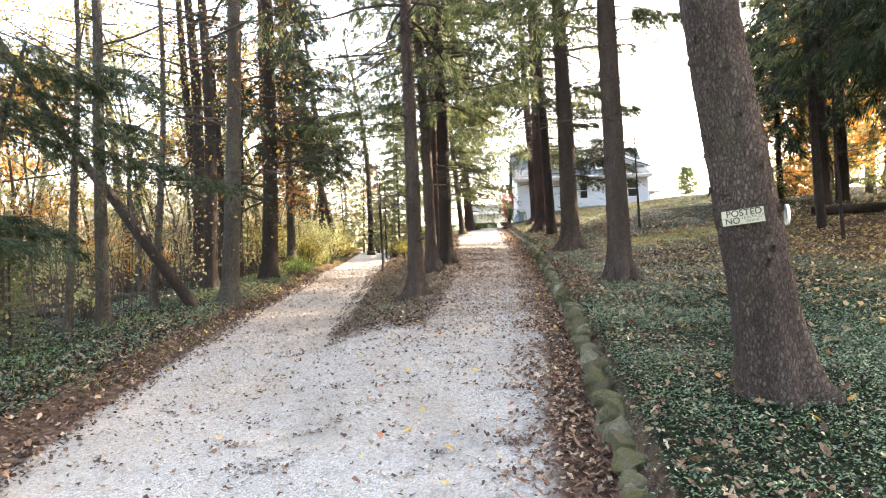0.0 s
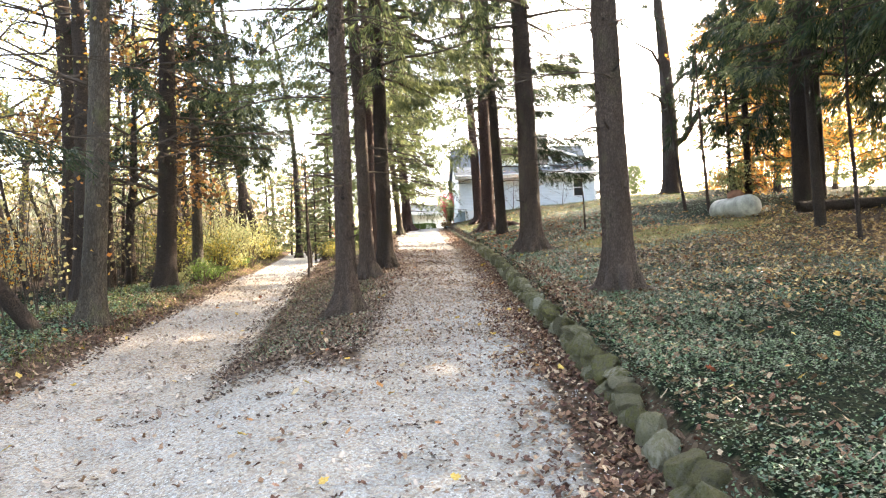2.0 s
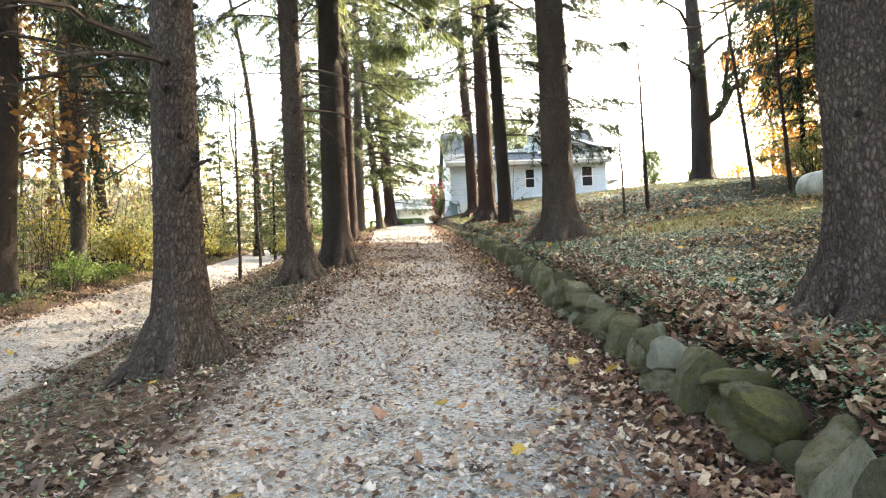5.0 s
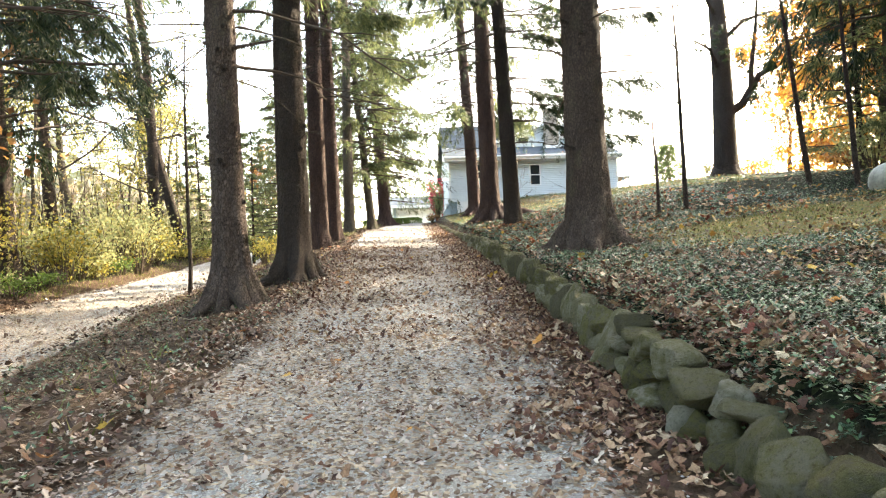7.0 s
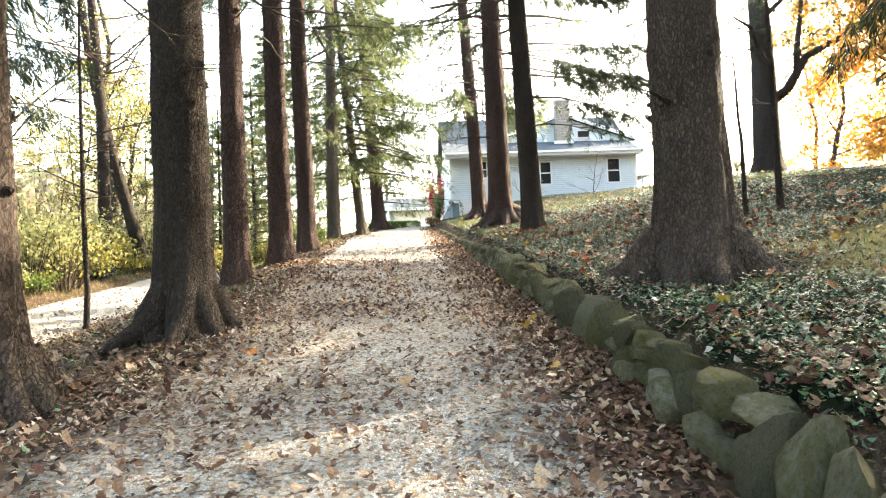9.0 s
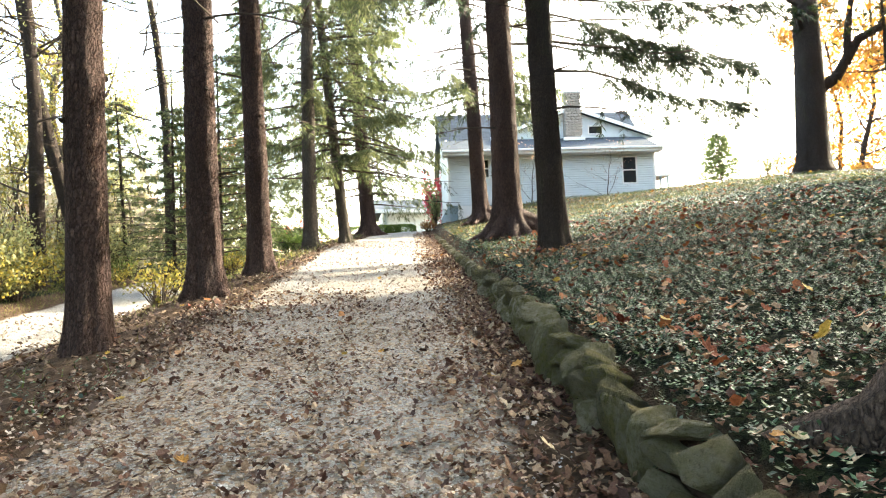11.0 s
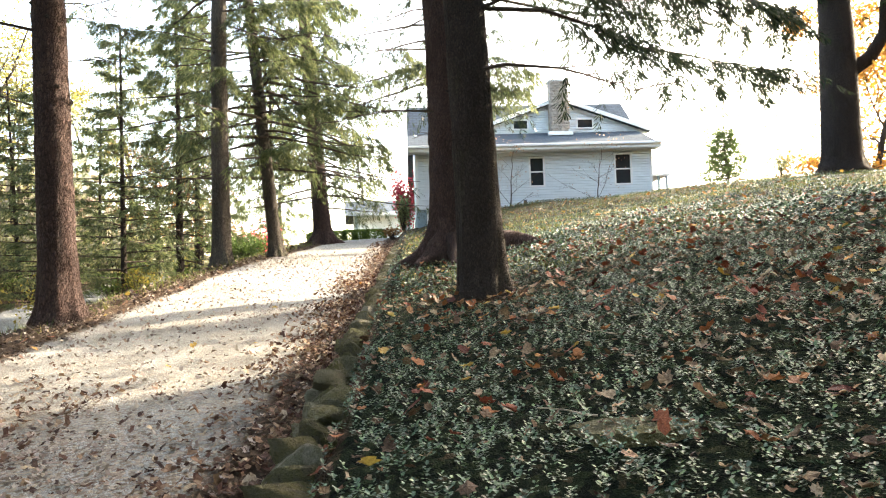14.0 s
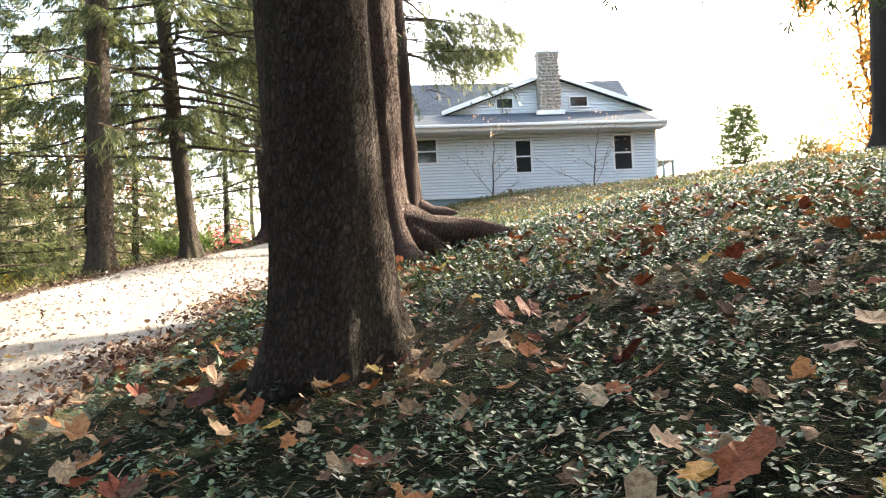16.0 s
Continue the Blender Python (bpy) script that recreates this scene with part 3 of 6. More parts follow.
AVENUE = [
    # x, y, diameter, height, bark, flare, lean, bare limbs
    ("right", 3.50, 4.80, 0.47, 14, BARK_SPRUCE, 1.5, (-0.145, 0.02), 22),
    ("right", 5.63, 12.36, 0.41, 17, BARK_SPRUCE, 1.8, (-0.012, 0.0), 34),
    ("right", 7.57, 20.25, 0.53, 18, BARK_SPRUCE, 1.8, (-0.008, 0.0), 32),
    ("right", 9.63, 28.06, 0.39, 17, BARK_DARK, 1.45, (-0.035, 0.0), 12),
    ("right", 10.68, 32.58, 0.585, 19, BARK_PINE, 2.1, (-0.012, 0.0), 12),
    ("right", 13.5, 42.4, 0.56, 18, BARK_PINE, 1.9, (-0.045, 0.0), 10),
    ("left", 1.81, 14.23, 0.29, 17, BARK_SPRUCE, 1.9, (-0.006, 0.0), 20),
    ("left", 2.96, 19.43, 0.315, 17, BARK_SPRUCE, 2.0, (-0.022, 0.0), 12),
    ("left", 3.72, 21.15, 0.39, 18, BARK_DARK, 1.6, (-0.012, 0.0), 8),
    ("left", 4.01, 24.83, 0.30, 17, BARK_PINE, 1.35, (-0.008, 0.0), 5),
    ("left", 4.70, 27.88, 0.384, 18, BARK_PINE, 1.5, (-0.014, 0.0), 6),
    ("left", 5.40, 30.92, 0.38, 18, BARK_PINE, 1.5, (-0.014, 0.0), 6),
    ("left", 6.89, 38.6, 0.40, 18, BARK_GREY, 1.4, (0.004, 0.0), 8),
    ("left", 8.21, 40.9, 0.34, 17, BARK_GREY, 1.5, (-0.09, 0.0), 12),
    ("left", 10.2, 48.0, 0.62, 18, BARK_PINE, 1.7, (-0.06, 0.0), 8),
]
TRUNK_LABEL = {"bark_spruce": "tall spruce with a knotty grey-brown trunk and dead lower limbs",
               "bark_dark": "tall conifer with a dark brown shaded trunk",
               "bark_pine": "tall pine with reddish-brown furrowed bark",
               "bark_grey": "tall conifer with a smooth grey-brown trunk"}

LOW = {0: 5.6, 1: 6.3, 3: 6.2, 4: 5.2, 5: 4.4, 12: 6.6, 13: 3.2, 14: 2.4, 11: 6.6, 10: 6.8, 9: 7.0}
BOUGHS = {
    4: [(-0.1, 4.3, 6.6), (0.1, 4.8, 6.0), (-0.3, 4.6, 5.2), (-0.9, 6.2, 4.6), (3.3, 5.2, 4.0), (2.6, 5.8, 4.0)],
    3: [(0.20, 2.65, 4.5), (0.12, 3.15, 4.8), (0.32, 3.5, 4.2), (-0.15, 3.7, 4.4), (-0.15, 4.9, 3.6), (-0.3, 5.4, 4.6), (0.25, 6.0, 4.4), (-0.8, 6.2, 4.2), (2.9, 6.2, 3.4), (4.3, 5.6, 3.4), (3.6, 5.6, 3.6)],
    5: [(-0.3, 5.2, 3.5), (-0.12, 4.8, 3.2), (3.4, 4.2, 4.5), (-0.55, 5.4, 4.6), (-0.1, 5.9, 4.2), (0.3, 5.2, 3.6), (4.2, 5.0, 4.5), (2.6, 5.4, 4.5), (-0.9, 4.4, 4.2), (-0.3, 4.8, 3.6)],
    2: [(0.2, 5.2, 2.6), (-0.4, 4.4, 2.4)],
    12: [(3.3, 5.2, 3.0), (-0.3, 7.0, 3.6), (-0.7, 6.0, 4.0), (0.8, 5.6, 3.6)],
    13: [(0.9, 2.8, 2.6), (3.4, 3.2, 2.8), (4.4, 4.2, 3.0), (2.6, 5.0, 3.0), (-1.3, 2.7, 2.6), (0.1, 3.0, 3.0), (-0.8, 3.8, 3.6), (-0.4, 5.0, 4.2)],
    8: [(0.3, 5.2, 3.0), (-0.5, 5.8, 3.2), (3.4, 5.4, 3.2)],
    1: [(2.9, 5.6, 2.8), (0.2, 5.4, 2.6), (3.5, 6.4, 3.0)],
    10: [(0.0, 5.6, 3.0), (0.7, 6.2, 3.0), (3.3, 6.0, 3.0)],
    11: [(0.1, 5.4, 3.2), (-0.6, 6.0, 3.2), (3.4, 5.6, 3.0)],
    7: [(3.2, 4.3, 3.2), (2.7, 5.0, 3.2)],
}
CROWNS = []
for s, mat in ((11, NEEDLE_LIT), (12, NEEDLE_LIT), (13, NEEDLE_DARK)):
    w, l = conifer_crown(s, 0.0, 10.0, 4.1, 56, 0.45, 0.22, 14, 11, 0.6)
    CROWNS.append((w.mesh("boughs", TWIG), l.mesh("needles", mat)))


def avenue_tree(i, side, x, y, dia, height, mat, flare, lean, limbs):
    rng = np.random.default_rng(100 + i)
    name = "pine_tree" if mat is BARK_PINE else "spruce_tree"
    tree = thing(name, x, y, at_ground(x, y), TRUNK_LABEL[mat.name], "tree", "trees along the driveway")
    bole = trunk_mesh(rng, dia, height, flare, lean, knots=70 if mat is BARK_SPRUCE else 16, stubs=0.1, sides=44, rings=60, scaly=0.014 if mat is BARK_GREY else 0.021, root_len={(10.68, 32.58): 1.5, (13.5, 42.4): 1.2}.get((x, y), 0))
    me = bole.mesh("trunk", mat, True)
    me.materials.append(BARK_DARK)
    knot = np.zeros(len(bole.f), np.int32)
    knot[bole.bare:bole.bare + 420] = 1
    if x not in (10.68, 13.5):
        me.polygons.foreach_set("material_index", knot)
    part("trunk", me, None, tree)
    for _ in range(limbs):
        g = Geo()
        z = rng.uniform(4.8 if i == 0 else 2.0, 8.5)
        bare_branch(g, rng, (lean[0] * z, lean[1] * z, z), rng.uniform(0, 6.28), rng.uniform(0.8, 3.0), rng.uniform(-0.02, 0.3), rng.uniform(0.010, 0.024), 8)
        part("dead_limb", g, TWIG, tree)
    w, l = CROWNS[i % 3]
    base = LOW.get(i, 6.0)
    for nm, me in (("crown_wood", w), ("crown", l)):
        o = tagged(part(nm, me, None, tree), kind="stuff")
        o.matrix_basis = pose(lean[0] * base, lean[1] * base, base, 0, 0, 70 * i)
        if i in (8, 13, 14):
            low = base - 1.1
            o = tagged(part(nm, CROWNS[(i + 1) % 2][nm == "crown"], None, tree), kind="stuff")
            o.matrix_basis = pose(lean[0] * low, lean[1] * low, low, 0, 0, 70 * i + 35)
    for az, z, L in BOUGHS.get(i, ()):
        w, l = conifer_crown(900 + i * 7 + int(z * 10), z, z + 0.1, L, 1, 0.42 if i == 5 else 0.2, 0.14, {3: 64, 4: 46}.get(i, 76), 32 if i == 3 else 20, 0.9 if i == 5 else 0.35, az=(az, az + 0.05), axis=lambda q: (lean[0] * q, lean[1] * q, q), length=lambda f: L)
        b = part("bough", w, TWIG, tree, "long drooping green bough")
        part("needles", l, NEEDLE_DARK if i in (4, 3) else NEEDLE_LIT, b)
    return tree


for i, row in enumerate(AVENUE):
    avenue_tree(i, *row)


# ---- stone retaining wall ----
def stone_material():
    """Weathered field stone: each its own grey or tan, dulled by moss and lichen."""
    m, nt, b = material("field_stone", 0.95, 0.06)
    rnd = nt.nodes.new("ShaderNodeObjectInfo").outputs["Random"]
    v = coords(nt)
    big, fine = noise_tex(nt, v, 2.2, 5, 0.65), noise_tex(nt, v, 26, 5, 0.7)
    base = ramp(nt, rnd, [(0.0, (0.065, 0.058, 0.042)), (0.3, (0.14, 0.127, 0.090)), (0.6, (0.22, 0.20, 0.145)), (0.82, (0.32, 0.295, 0.22)), (1.0, (0.48, 0.45, 0.38))])
    turns = node(nt, "Math")
    turns.operation = "MULTIPLY"
    turns.inputs[1].default_value = 40.0
    nt.links.new(rnd, turns.inputs[0])
    own = node(nt, "TexNoise", Scale=3.7)
    own.noise_dimensions = "1D"
    nt.links.new(turns.outputs[0], own.inputs["W"])
    mossy = mix(nt, ramp(nt, own.outputs[0], [(0.35, (0.25, 0.25, 0.25)), (0.6, (1, 1, 1))]), (0.0, 0.0, 0.0), ramp(nt, big, [(0.38, (0, 0, 0)), (0.56, (0.9, 0.9, 0.9))]))
    col = mix(nt, mossy, base, (0.140, 0.134, 0.032))
    col = mix(nt, 0.4, col, ramp(nt, fine, [(0.3, (0.030, 0.028, 0.018)), (0.7, (0.20, 0.18, 0.125))]))
    spots = noise_tex(nt, v, 7.0, 6, 0.75)
    col = mix(nt, ramp(nt, spots, [(0.36, (0.6, 0.6, 0.6)), (0.48, (0, 0, 0))]), col, mix(nt, 1.0, col, (0.40, 0.38, 0.32), "MULTIPLY"))
    col = mix(nt, ramp(nt, spots, [(0.60, (0, 0, 0)), (0.70, (0.5, 0.5, 0.5))]), col, (0.24, 0.235, 0.19))
    nt.links.new(col, b.inputs["Base Color"])
    bump(nt, b, mix(nt, 0.5, spots, fine), 1.0, 0.11)
    return m


def stone_meshes(mat, detail, count, seed):
    """Field stones: rounded lumps split along a few flat faces, filling a box of side two."""
    out = []
    for k in range(count):
        rng = np.random.default_rng(seed + k)
        bm = bmesh.new()
        bmesh.ops.create_icosphere(bm, subdivisions=detail, radius=1)
        p = np.array([v.co[:] for v in bm.verts])
        p /= (np.abs(p) ** 3.4).sum(1)[:, None] ** (1 / 3.4)
        for _ in range(12):
            n = rng.normal(0, 1, 3)
            n /= np.linalg.norm(n)
            p -= (p @ n - rng.uniform(0.52, 0.84)).clip(0, None)[:, None] * n
        p *= np.array([1 + 0.10 * noise.noise(Vector(q * 1.3) + Vector((k * 7.0, 0, 0))) + 0.07 * noise.noise(Vector(q * 3.6)) for q in p])[:, None]
        p = (p - (p.max(0) + p.min(0)) / 2) * 2 / (p.max(0) - p.min(0))
        for v, q in zip(bm.verts, p):
            v.co = q
        me = bpy.data.meshes.new("stone")
        bm.to_mesh(me)
        bm.free()
        me.materials.append(mat)
        me.shade_smooth()
        me.set_sharp_from_angle(angle=0.40)
        out.append(me)
    return out


FIELD_STONE = stone_material()


def stone_wall():
    rng = np.random.default_rng(78)
    wall = thing("stone_wall", 0, 0, 0, "low dry-stacked wall of mossy rounded field stones", "wall", kind="structure")
    near, far = stone_meshes(FIELD_STONE, 3, 18, 500), stone_meshes(FIELD_STONE, 2, 8, 540)

    def lay(y, z, x, w, h, d, tip=9.0):
        shapes = near if y < 27 else far
        o = new("stone", shapes[int(rng.integers(0, len(shapes)))])
        o.parent = wall
        o.matrix_basis = (pose(x, y, z, rng.uniform(-tip, tip), rng.uniform(-tip, tip) + 6, -15 + rng.uniform(-16, 16))
                          @ Matrix.Diagonal((d * 0.52, w * 0.515, h * 0.52, 1)) @ pose(0, 0, 0, 180 * int(rng.integers(0, 2)), 0, 180 * int(rng.integers(0, 2))))

    y = 1.6
    while y < 47:
        tall = float(np.interp(y, [0, 5, 9, 12, 14, 15, 16.5, 20, 24, 28, 33, 47], [0.20, 0.23, 0.29, 0.31, 0.28, 0.38, 0.33, 0.34, 0.32, 0.25, 0.15, 0.11])) * rng.uniform(0.92, 1.08)
        w = rng.uniform(0.15, 0.28) if y > 7 else rng.uniform(0.11, 0.30)
        tall *= 1.0 if y > 7 else rng.uniform(0.7, 1.25)
        style = rng.random()
        base, x = float(drive_z(y + w / 2)) - 0.03, float(wall_x(y + w / 2)) + 0.06
        d = rng.uniform(0.18, 0.25)
        if tall < 0.25 or style < 0.42:
            # one upright boulder takes the whole height
            w = w if tall < 0.25 else min(w, 0.23)
            lay(y + w / 2, base + tall * 0.5, x + rng.uniform(-0.04, 0.03), w, tall * rng.uniform(0.98, 1.14), d, 12)
        else:
            rows = 2 if style < 0.62 or tall < 0.31 else 3
            heights = rng.uniform(0.75, 1.25, rows) * np.array([1.15, 1.0, 0.9][:rows])
            heights *= tall / heights.sum()
            z = base
            for k, h in enumerate(heights):
                xk = x - 0.02 + 0.035 * k + rng.uniform(-0.05, 0.05)
                if k == rows - 1:
                    slab = rng.random() < 0.22
                    lay(y + w / 2 + rng.uniform(-0.05, 0.05), z + h * 0.5, xk + 0.04 * slab, w * (1.12 if slab else 0.98), h * (1.0 if slab else 1.2), 0.28 if slab else d, 12)
                elif w > 0.20 and rng.random() < 0.5:
                    cut = rng.uniform(0.4, 0.6)
                    lay(y + w * cut / 2, z + h * 0.5, xk, w * cut, h * rng.uniform(0.95, 1.15), d * 0.85, 16)
                    lay(y + w * (1 + cut) / 2, z + h * 0.5, xk + rng.uniform(-0.04, 0.03), w * (1 - cut), h * rng.uniform(0.85, 1.1), d * 0.85, 16)
                else:
                    lay(y + w / 2 + rng.uniform(-0.03, 0.03), z + h * 0.5, xk, w * 1.03, h * 1.06, d, 14)
                z += h
        y += w * (0.97 if y > 7 else rng.uniform(0.95, 1.25))


stone_wall()


# ---- house on the rise ----
def house():
    th = -12.8
    h = thing("house", 13.95, 48.05, 0, "grey clapboard bungalow with shingle roof and stone chimney", "house", turn=th)
    siding = plain("grey_clapboard", (0.66, 0.71, 0.74), 0.6, 0.3, 0.05, 2.0)
    white = plain("white_trim", (0.78, 0.78, 0.77), 0.5, 0.4, 0.04)
    roofm, nt, b = material("grey_shingles", 1.0, 0.05)
    rv = coords(nt)
    br = node(nt, "TexBrick", Scale=1.0)
    br.inputs["Color1"].default_value, br.inputs["Color2"].default_value, br.inputs["Mortar"].default_value = (0.050, 0.064, 0.080, 1), (0.080, 0.098, 0.118, 1), (0.030, 0.036, 0.044, 1)
    br.inputs["Brick Width"].default_value, br.inputs["Row Height"].default_value, br.inputs["Mortar Size"].default_value = 0.30, 0.13, 0.012
    nt.links.new(rv, br.inputs["Vector"])
    nt.links.new(mix(nt, 0.3, br.outputs[0], ramp(nt, noise_tex(nt, rv, 1.2, 4), [(0.3, (0.050, 0.062, 0.076)), (0.7, (0.10, 0.116, 0.135))])), b.inputs["Base Color"])
    glass, gnt, gb = material("window_glass", 0.05, 0.6)
    gb.inputs["Base Color"].default_value = (0.02, 0.024, 0.028, 1)
    found = plain("painted_block", (0.20, 0.27, 0.31), 0.8, 0.2, 0.1)
    stone = plain("chimney_stone", (0.36, 0.31, 0.27), 0.85, 0.2, 0.3, 7.0, 0.4)
    L, depth, base, top = 9.62, 9.0, 6.02, 8.22
    openings = [(1.12, 7.17, 1.91, 8.09), (4.56, 6.75, 5.21, 7.98), (8.06, 6.75, 8.80, 8.06)]

    # clapboards of the front, cut at the windows
    front = part("front_wall", Geo_box((0.08, -0.03, base - 0.06), (L - 0.08, 0.025, base - 0.003), 0.006), siding, h, "pale grey clapboard front")
    step = 0.105
    z = base
    while z < top:
        z2 = min(z + step, top)
        x = 0.0
        cuts = sorted((a, c) for a, lo, c, hi in openings if lo < z2 - 0.02 and hi > z + 0.02)
        spans, x = [], 0.0
        for a, c in cuts:
            spans.append((x, a))
            x = c
        spans.append((x, L))
        for a, c in spans:
            g = Geo()
            prism(g, [(-0.036, z), (-0.016, z2 - 0.03), (0.05, z2 - 0.03), (0.05, z2), (0.12, z2), (0.12, z), (0.0, z)], a, c, lambda p, q, r: (r, p, q))
            part("board", g, siding, front)
        z = z2
    for x0, x1 in ((0.0, 0.12), (L - 0.12, L)):
        g = Geo()
        prism(g, [(0.12, base), (depth, base), (depth, top), (depth / 2, 10.9), (0.12, top)], x0, x1, lambda p, q, r: (r, p, q))
        part("side_wall", g, siding, h)
    part("rear_wall", Geo_box((0.122, depth - 0.12, base), (L - 0.122, depth, top), 0), siding, h)
    g = Geo()
    box(g, (0.02, 0.03, 3.8), (L - 0.02, depth - 0.05, base - 0.004))
    part("foundation", g, found, h, "blue-grey painted block foundation")
    g = Geo()
    box(g, (0.38, 0.0, 5.0), (1.35, 0.028, base - 0.02), 0.006)
    door = part("cellar_door", g, white, h, "white boarded cellar door")
    g = Geo()
    for a, c in (((0.42, 5.05), (1.31, 5.95)), ((0.42, 5.95), (1.31, 5.05))):
        d = np.array(c) - np.array(a)
        n = np.array([-d[1], d[0]]) / np.linalg.norm(d) * 0.045
        prism(g, [tuple(np.array(a) - n), tuple(np.array(c) - n), tuple(np.array(c) + n), tuple(np.array(a) + n)], -0.022, -0.002, lambda p, q, r: (p, r, q))
    part("brace", g, white, door)
    for (a, lo, c, hi) in openings:
        sash_window(h, a, lo, c, hi, -0.045, white, glass)
    # corner boards
    for x0 in (-0.03, L - 0.07):
        part("corner_board", Geo_box((x0, -0.035, base), (x0 + 0.10, 0.06, top), 0.004), white, h)

    # roof: shallow skirt over the front, steeper main slope behind
    g = Geo()
    prof = [(-0.55, 8.36), (2.0, 9.36), (4.1, 11.12), (depth + 0.5, 8.25), (depth + 0.5, 8.13), (4.1, 10.96), (2.0, 9.22), (-0.55, 8.24)]
    prism(g, prof, -0.28, L + 0.20, lambda p, q, r: (r, p, q))
    part("roof", g, roofm, h, "grey asphalt shingle roof")
    g = Geo()
    box(g, (-0.30, -0.60, 8.18), (L + 0.22, -0.553, 8.40), 0.004)
    part("fascia", g, white, h)
    g = Geo()
    box(g, (-0.30, -0.70, 8.30), (L + 0.22, -0.604, 8.40), 0.02)
    part("gutter", g, white, h, "white metal gutter")
    g = Geo()
    box(g, (-0.28, -0.55, 8.165), (L + 0.20, 0.0, 8.19))
    part("soffit", g, white, h)
    # broad low front gable
    gable = part("front_gable", Geo_box((2.4, 1.95, 9.22), (10.3, 2.02, 9.297), 0.006), siding, h, "low clapboard gable with two small windows")
    z = 9.30
    while z < 10.70:
        hw = (10.72 - z) / (10.72 - 9.30) * 3.98
        hw2 = (10.72 - min(z + step, 10.72)) / (10.72 - 9.30) * 3.98
        g = Geo()
        e = step - 0.02
        v = [(6.30 - hw, 1.966, z), (6.30 + hw, 1.966, z), (6.30 + hw2, 1.984, z + e), (6.30 - hw2, 1.984, z + e), (6.30 + hw2, 2.02, z + e), (6.30 - hw2, 2.02, z + e),
             (6.30 + hw2, 2.02, z + step), (6.30 - hw2, 2.02, z + step), (6.30 - hw2, 2.1, z + step), (6.30 + hw2, 2.1, z + step), (6.30 - hw, 2.1, z), (6.30 + hw, 2.1, z)]
        g.add(v, [(0, 1, 2, 3), (3, 2, 4, 5), (5, 4, 6, 7), (7, 6, 9, 8), (8, 9, 11, 10), (10, 11, 1, 0), (1, 11, 9, 6, 4, 2), (0, 3, 5, 7, 8, 10)])
        part("board", g, siding, gable)
        z += step
    for s in (-1, 1):
        g = Geo()
        prism(g, [(6.30, 10.86), (6.30 + s * 4.05, 9.42), (6.30 + s * 4.05, 9.30), (6.30, 10.74)], 1.72, 4.4, lambda p, q, r: (p, r, q))
        part("gable_roof", g, roofm, gable)
        g = Geo()
        prism(g, [(6.30, 10.88), (6.30 + s * 4.08, 9.43), (6.30 + s * 4.08, 9.26), (6.30, 10.71)], 1.67, 1.715, lambda p, q, r: (p, r, q))
        part("rake_board", g, white, gable)
    for a, c in ((4.28, 4.98), (7.10, 7.85)):
        sash_window(h, a, 9.50, c, 9.95, 1.895, white, glass, False, 0.05)
    # stone chimney
    ch = part("chimney", Geo_box((5.86, 1.35, 9.0), (6.60, 1.95, 11.45), 0.03), stone, h, "square field-stone chimney")
    rng = np.random.default_rng(5)
    z = 9.35
    row = 0
    shapes = stone_meshes(stone, 2, 10, 560)
    while z < 11.4:
        hgt = rng.uniform(0.09, 0.15)
        x = 5.84 + (0.1 if row % 2 else 0)
        while x < 6.62:
            w = rng.uniform(0.12, 0.26)
            o = new("stone", shapes[int(rng.integers(0, 10))])
            o.parent = ch
            o.matrix_basis = pose(min(x + w / 2, 6.56), 1.36, z + hgt / 2, 0, 0, rng.uniform(-10, 10)) @ Matrix.Diagonal((w * 0.58, 0.07, hgt * 0.58, 1))
            x += w
        z += hgt
        row += 1
    part("cap", Geo_box((5.80, 1.29, 11.45), (6.66, 2.01, 11.53), 0.01), white, ch, "pale cement cap")
    part("flashing", Geo_box((5.70, 1.22, 9.10), (6.76, 1.36, 9.26), 0.01), white, ch, "white flashing at the foot")
    # porch at the far end
    g = Geo()
    box(g, (L + 0.02, 1.0, 7.22), (L + 1.2, 3.6, 7.34), 0.01)
    porch = part("porch", g, white, h, "small open side porch")
    for x in (L + 0.3, L + 0.65, L + 1.0):
        part("post", Geo_box((x, 1.05, 6.2), (x + 0.09, 1.14, 7.22), 0.005), found, porch)
    part("porch_floor", Geo_box((L + 0.02, 1.0, 6.1), (L + 1.2, 3.6, 6.3), 0.01), found, porch)
    # outside tap and meter
    part("meter", Geo_box((4.30, -0.12, 6.04), (4.42, -0.03, 6.22), 0.01), BARK_DARK, h, "small dark meter box")


def Geo_box(lo, hi, bevel):
    g = Geo()
    box(g, lo, hi, bevel)
    return g


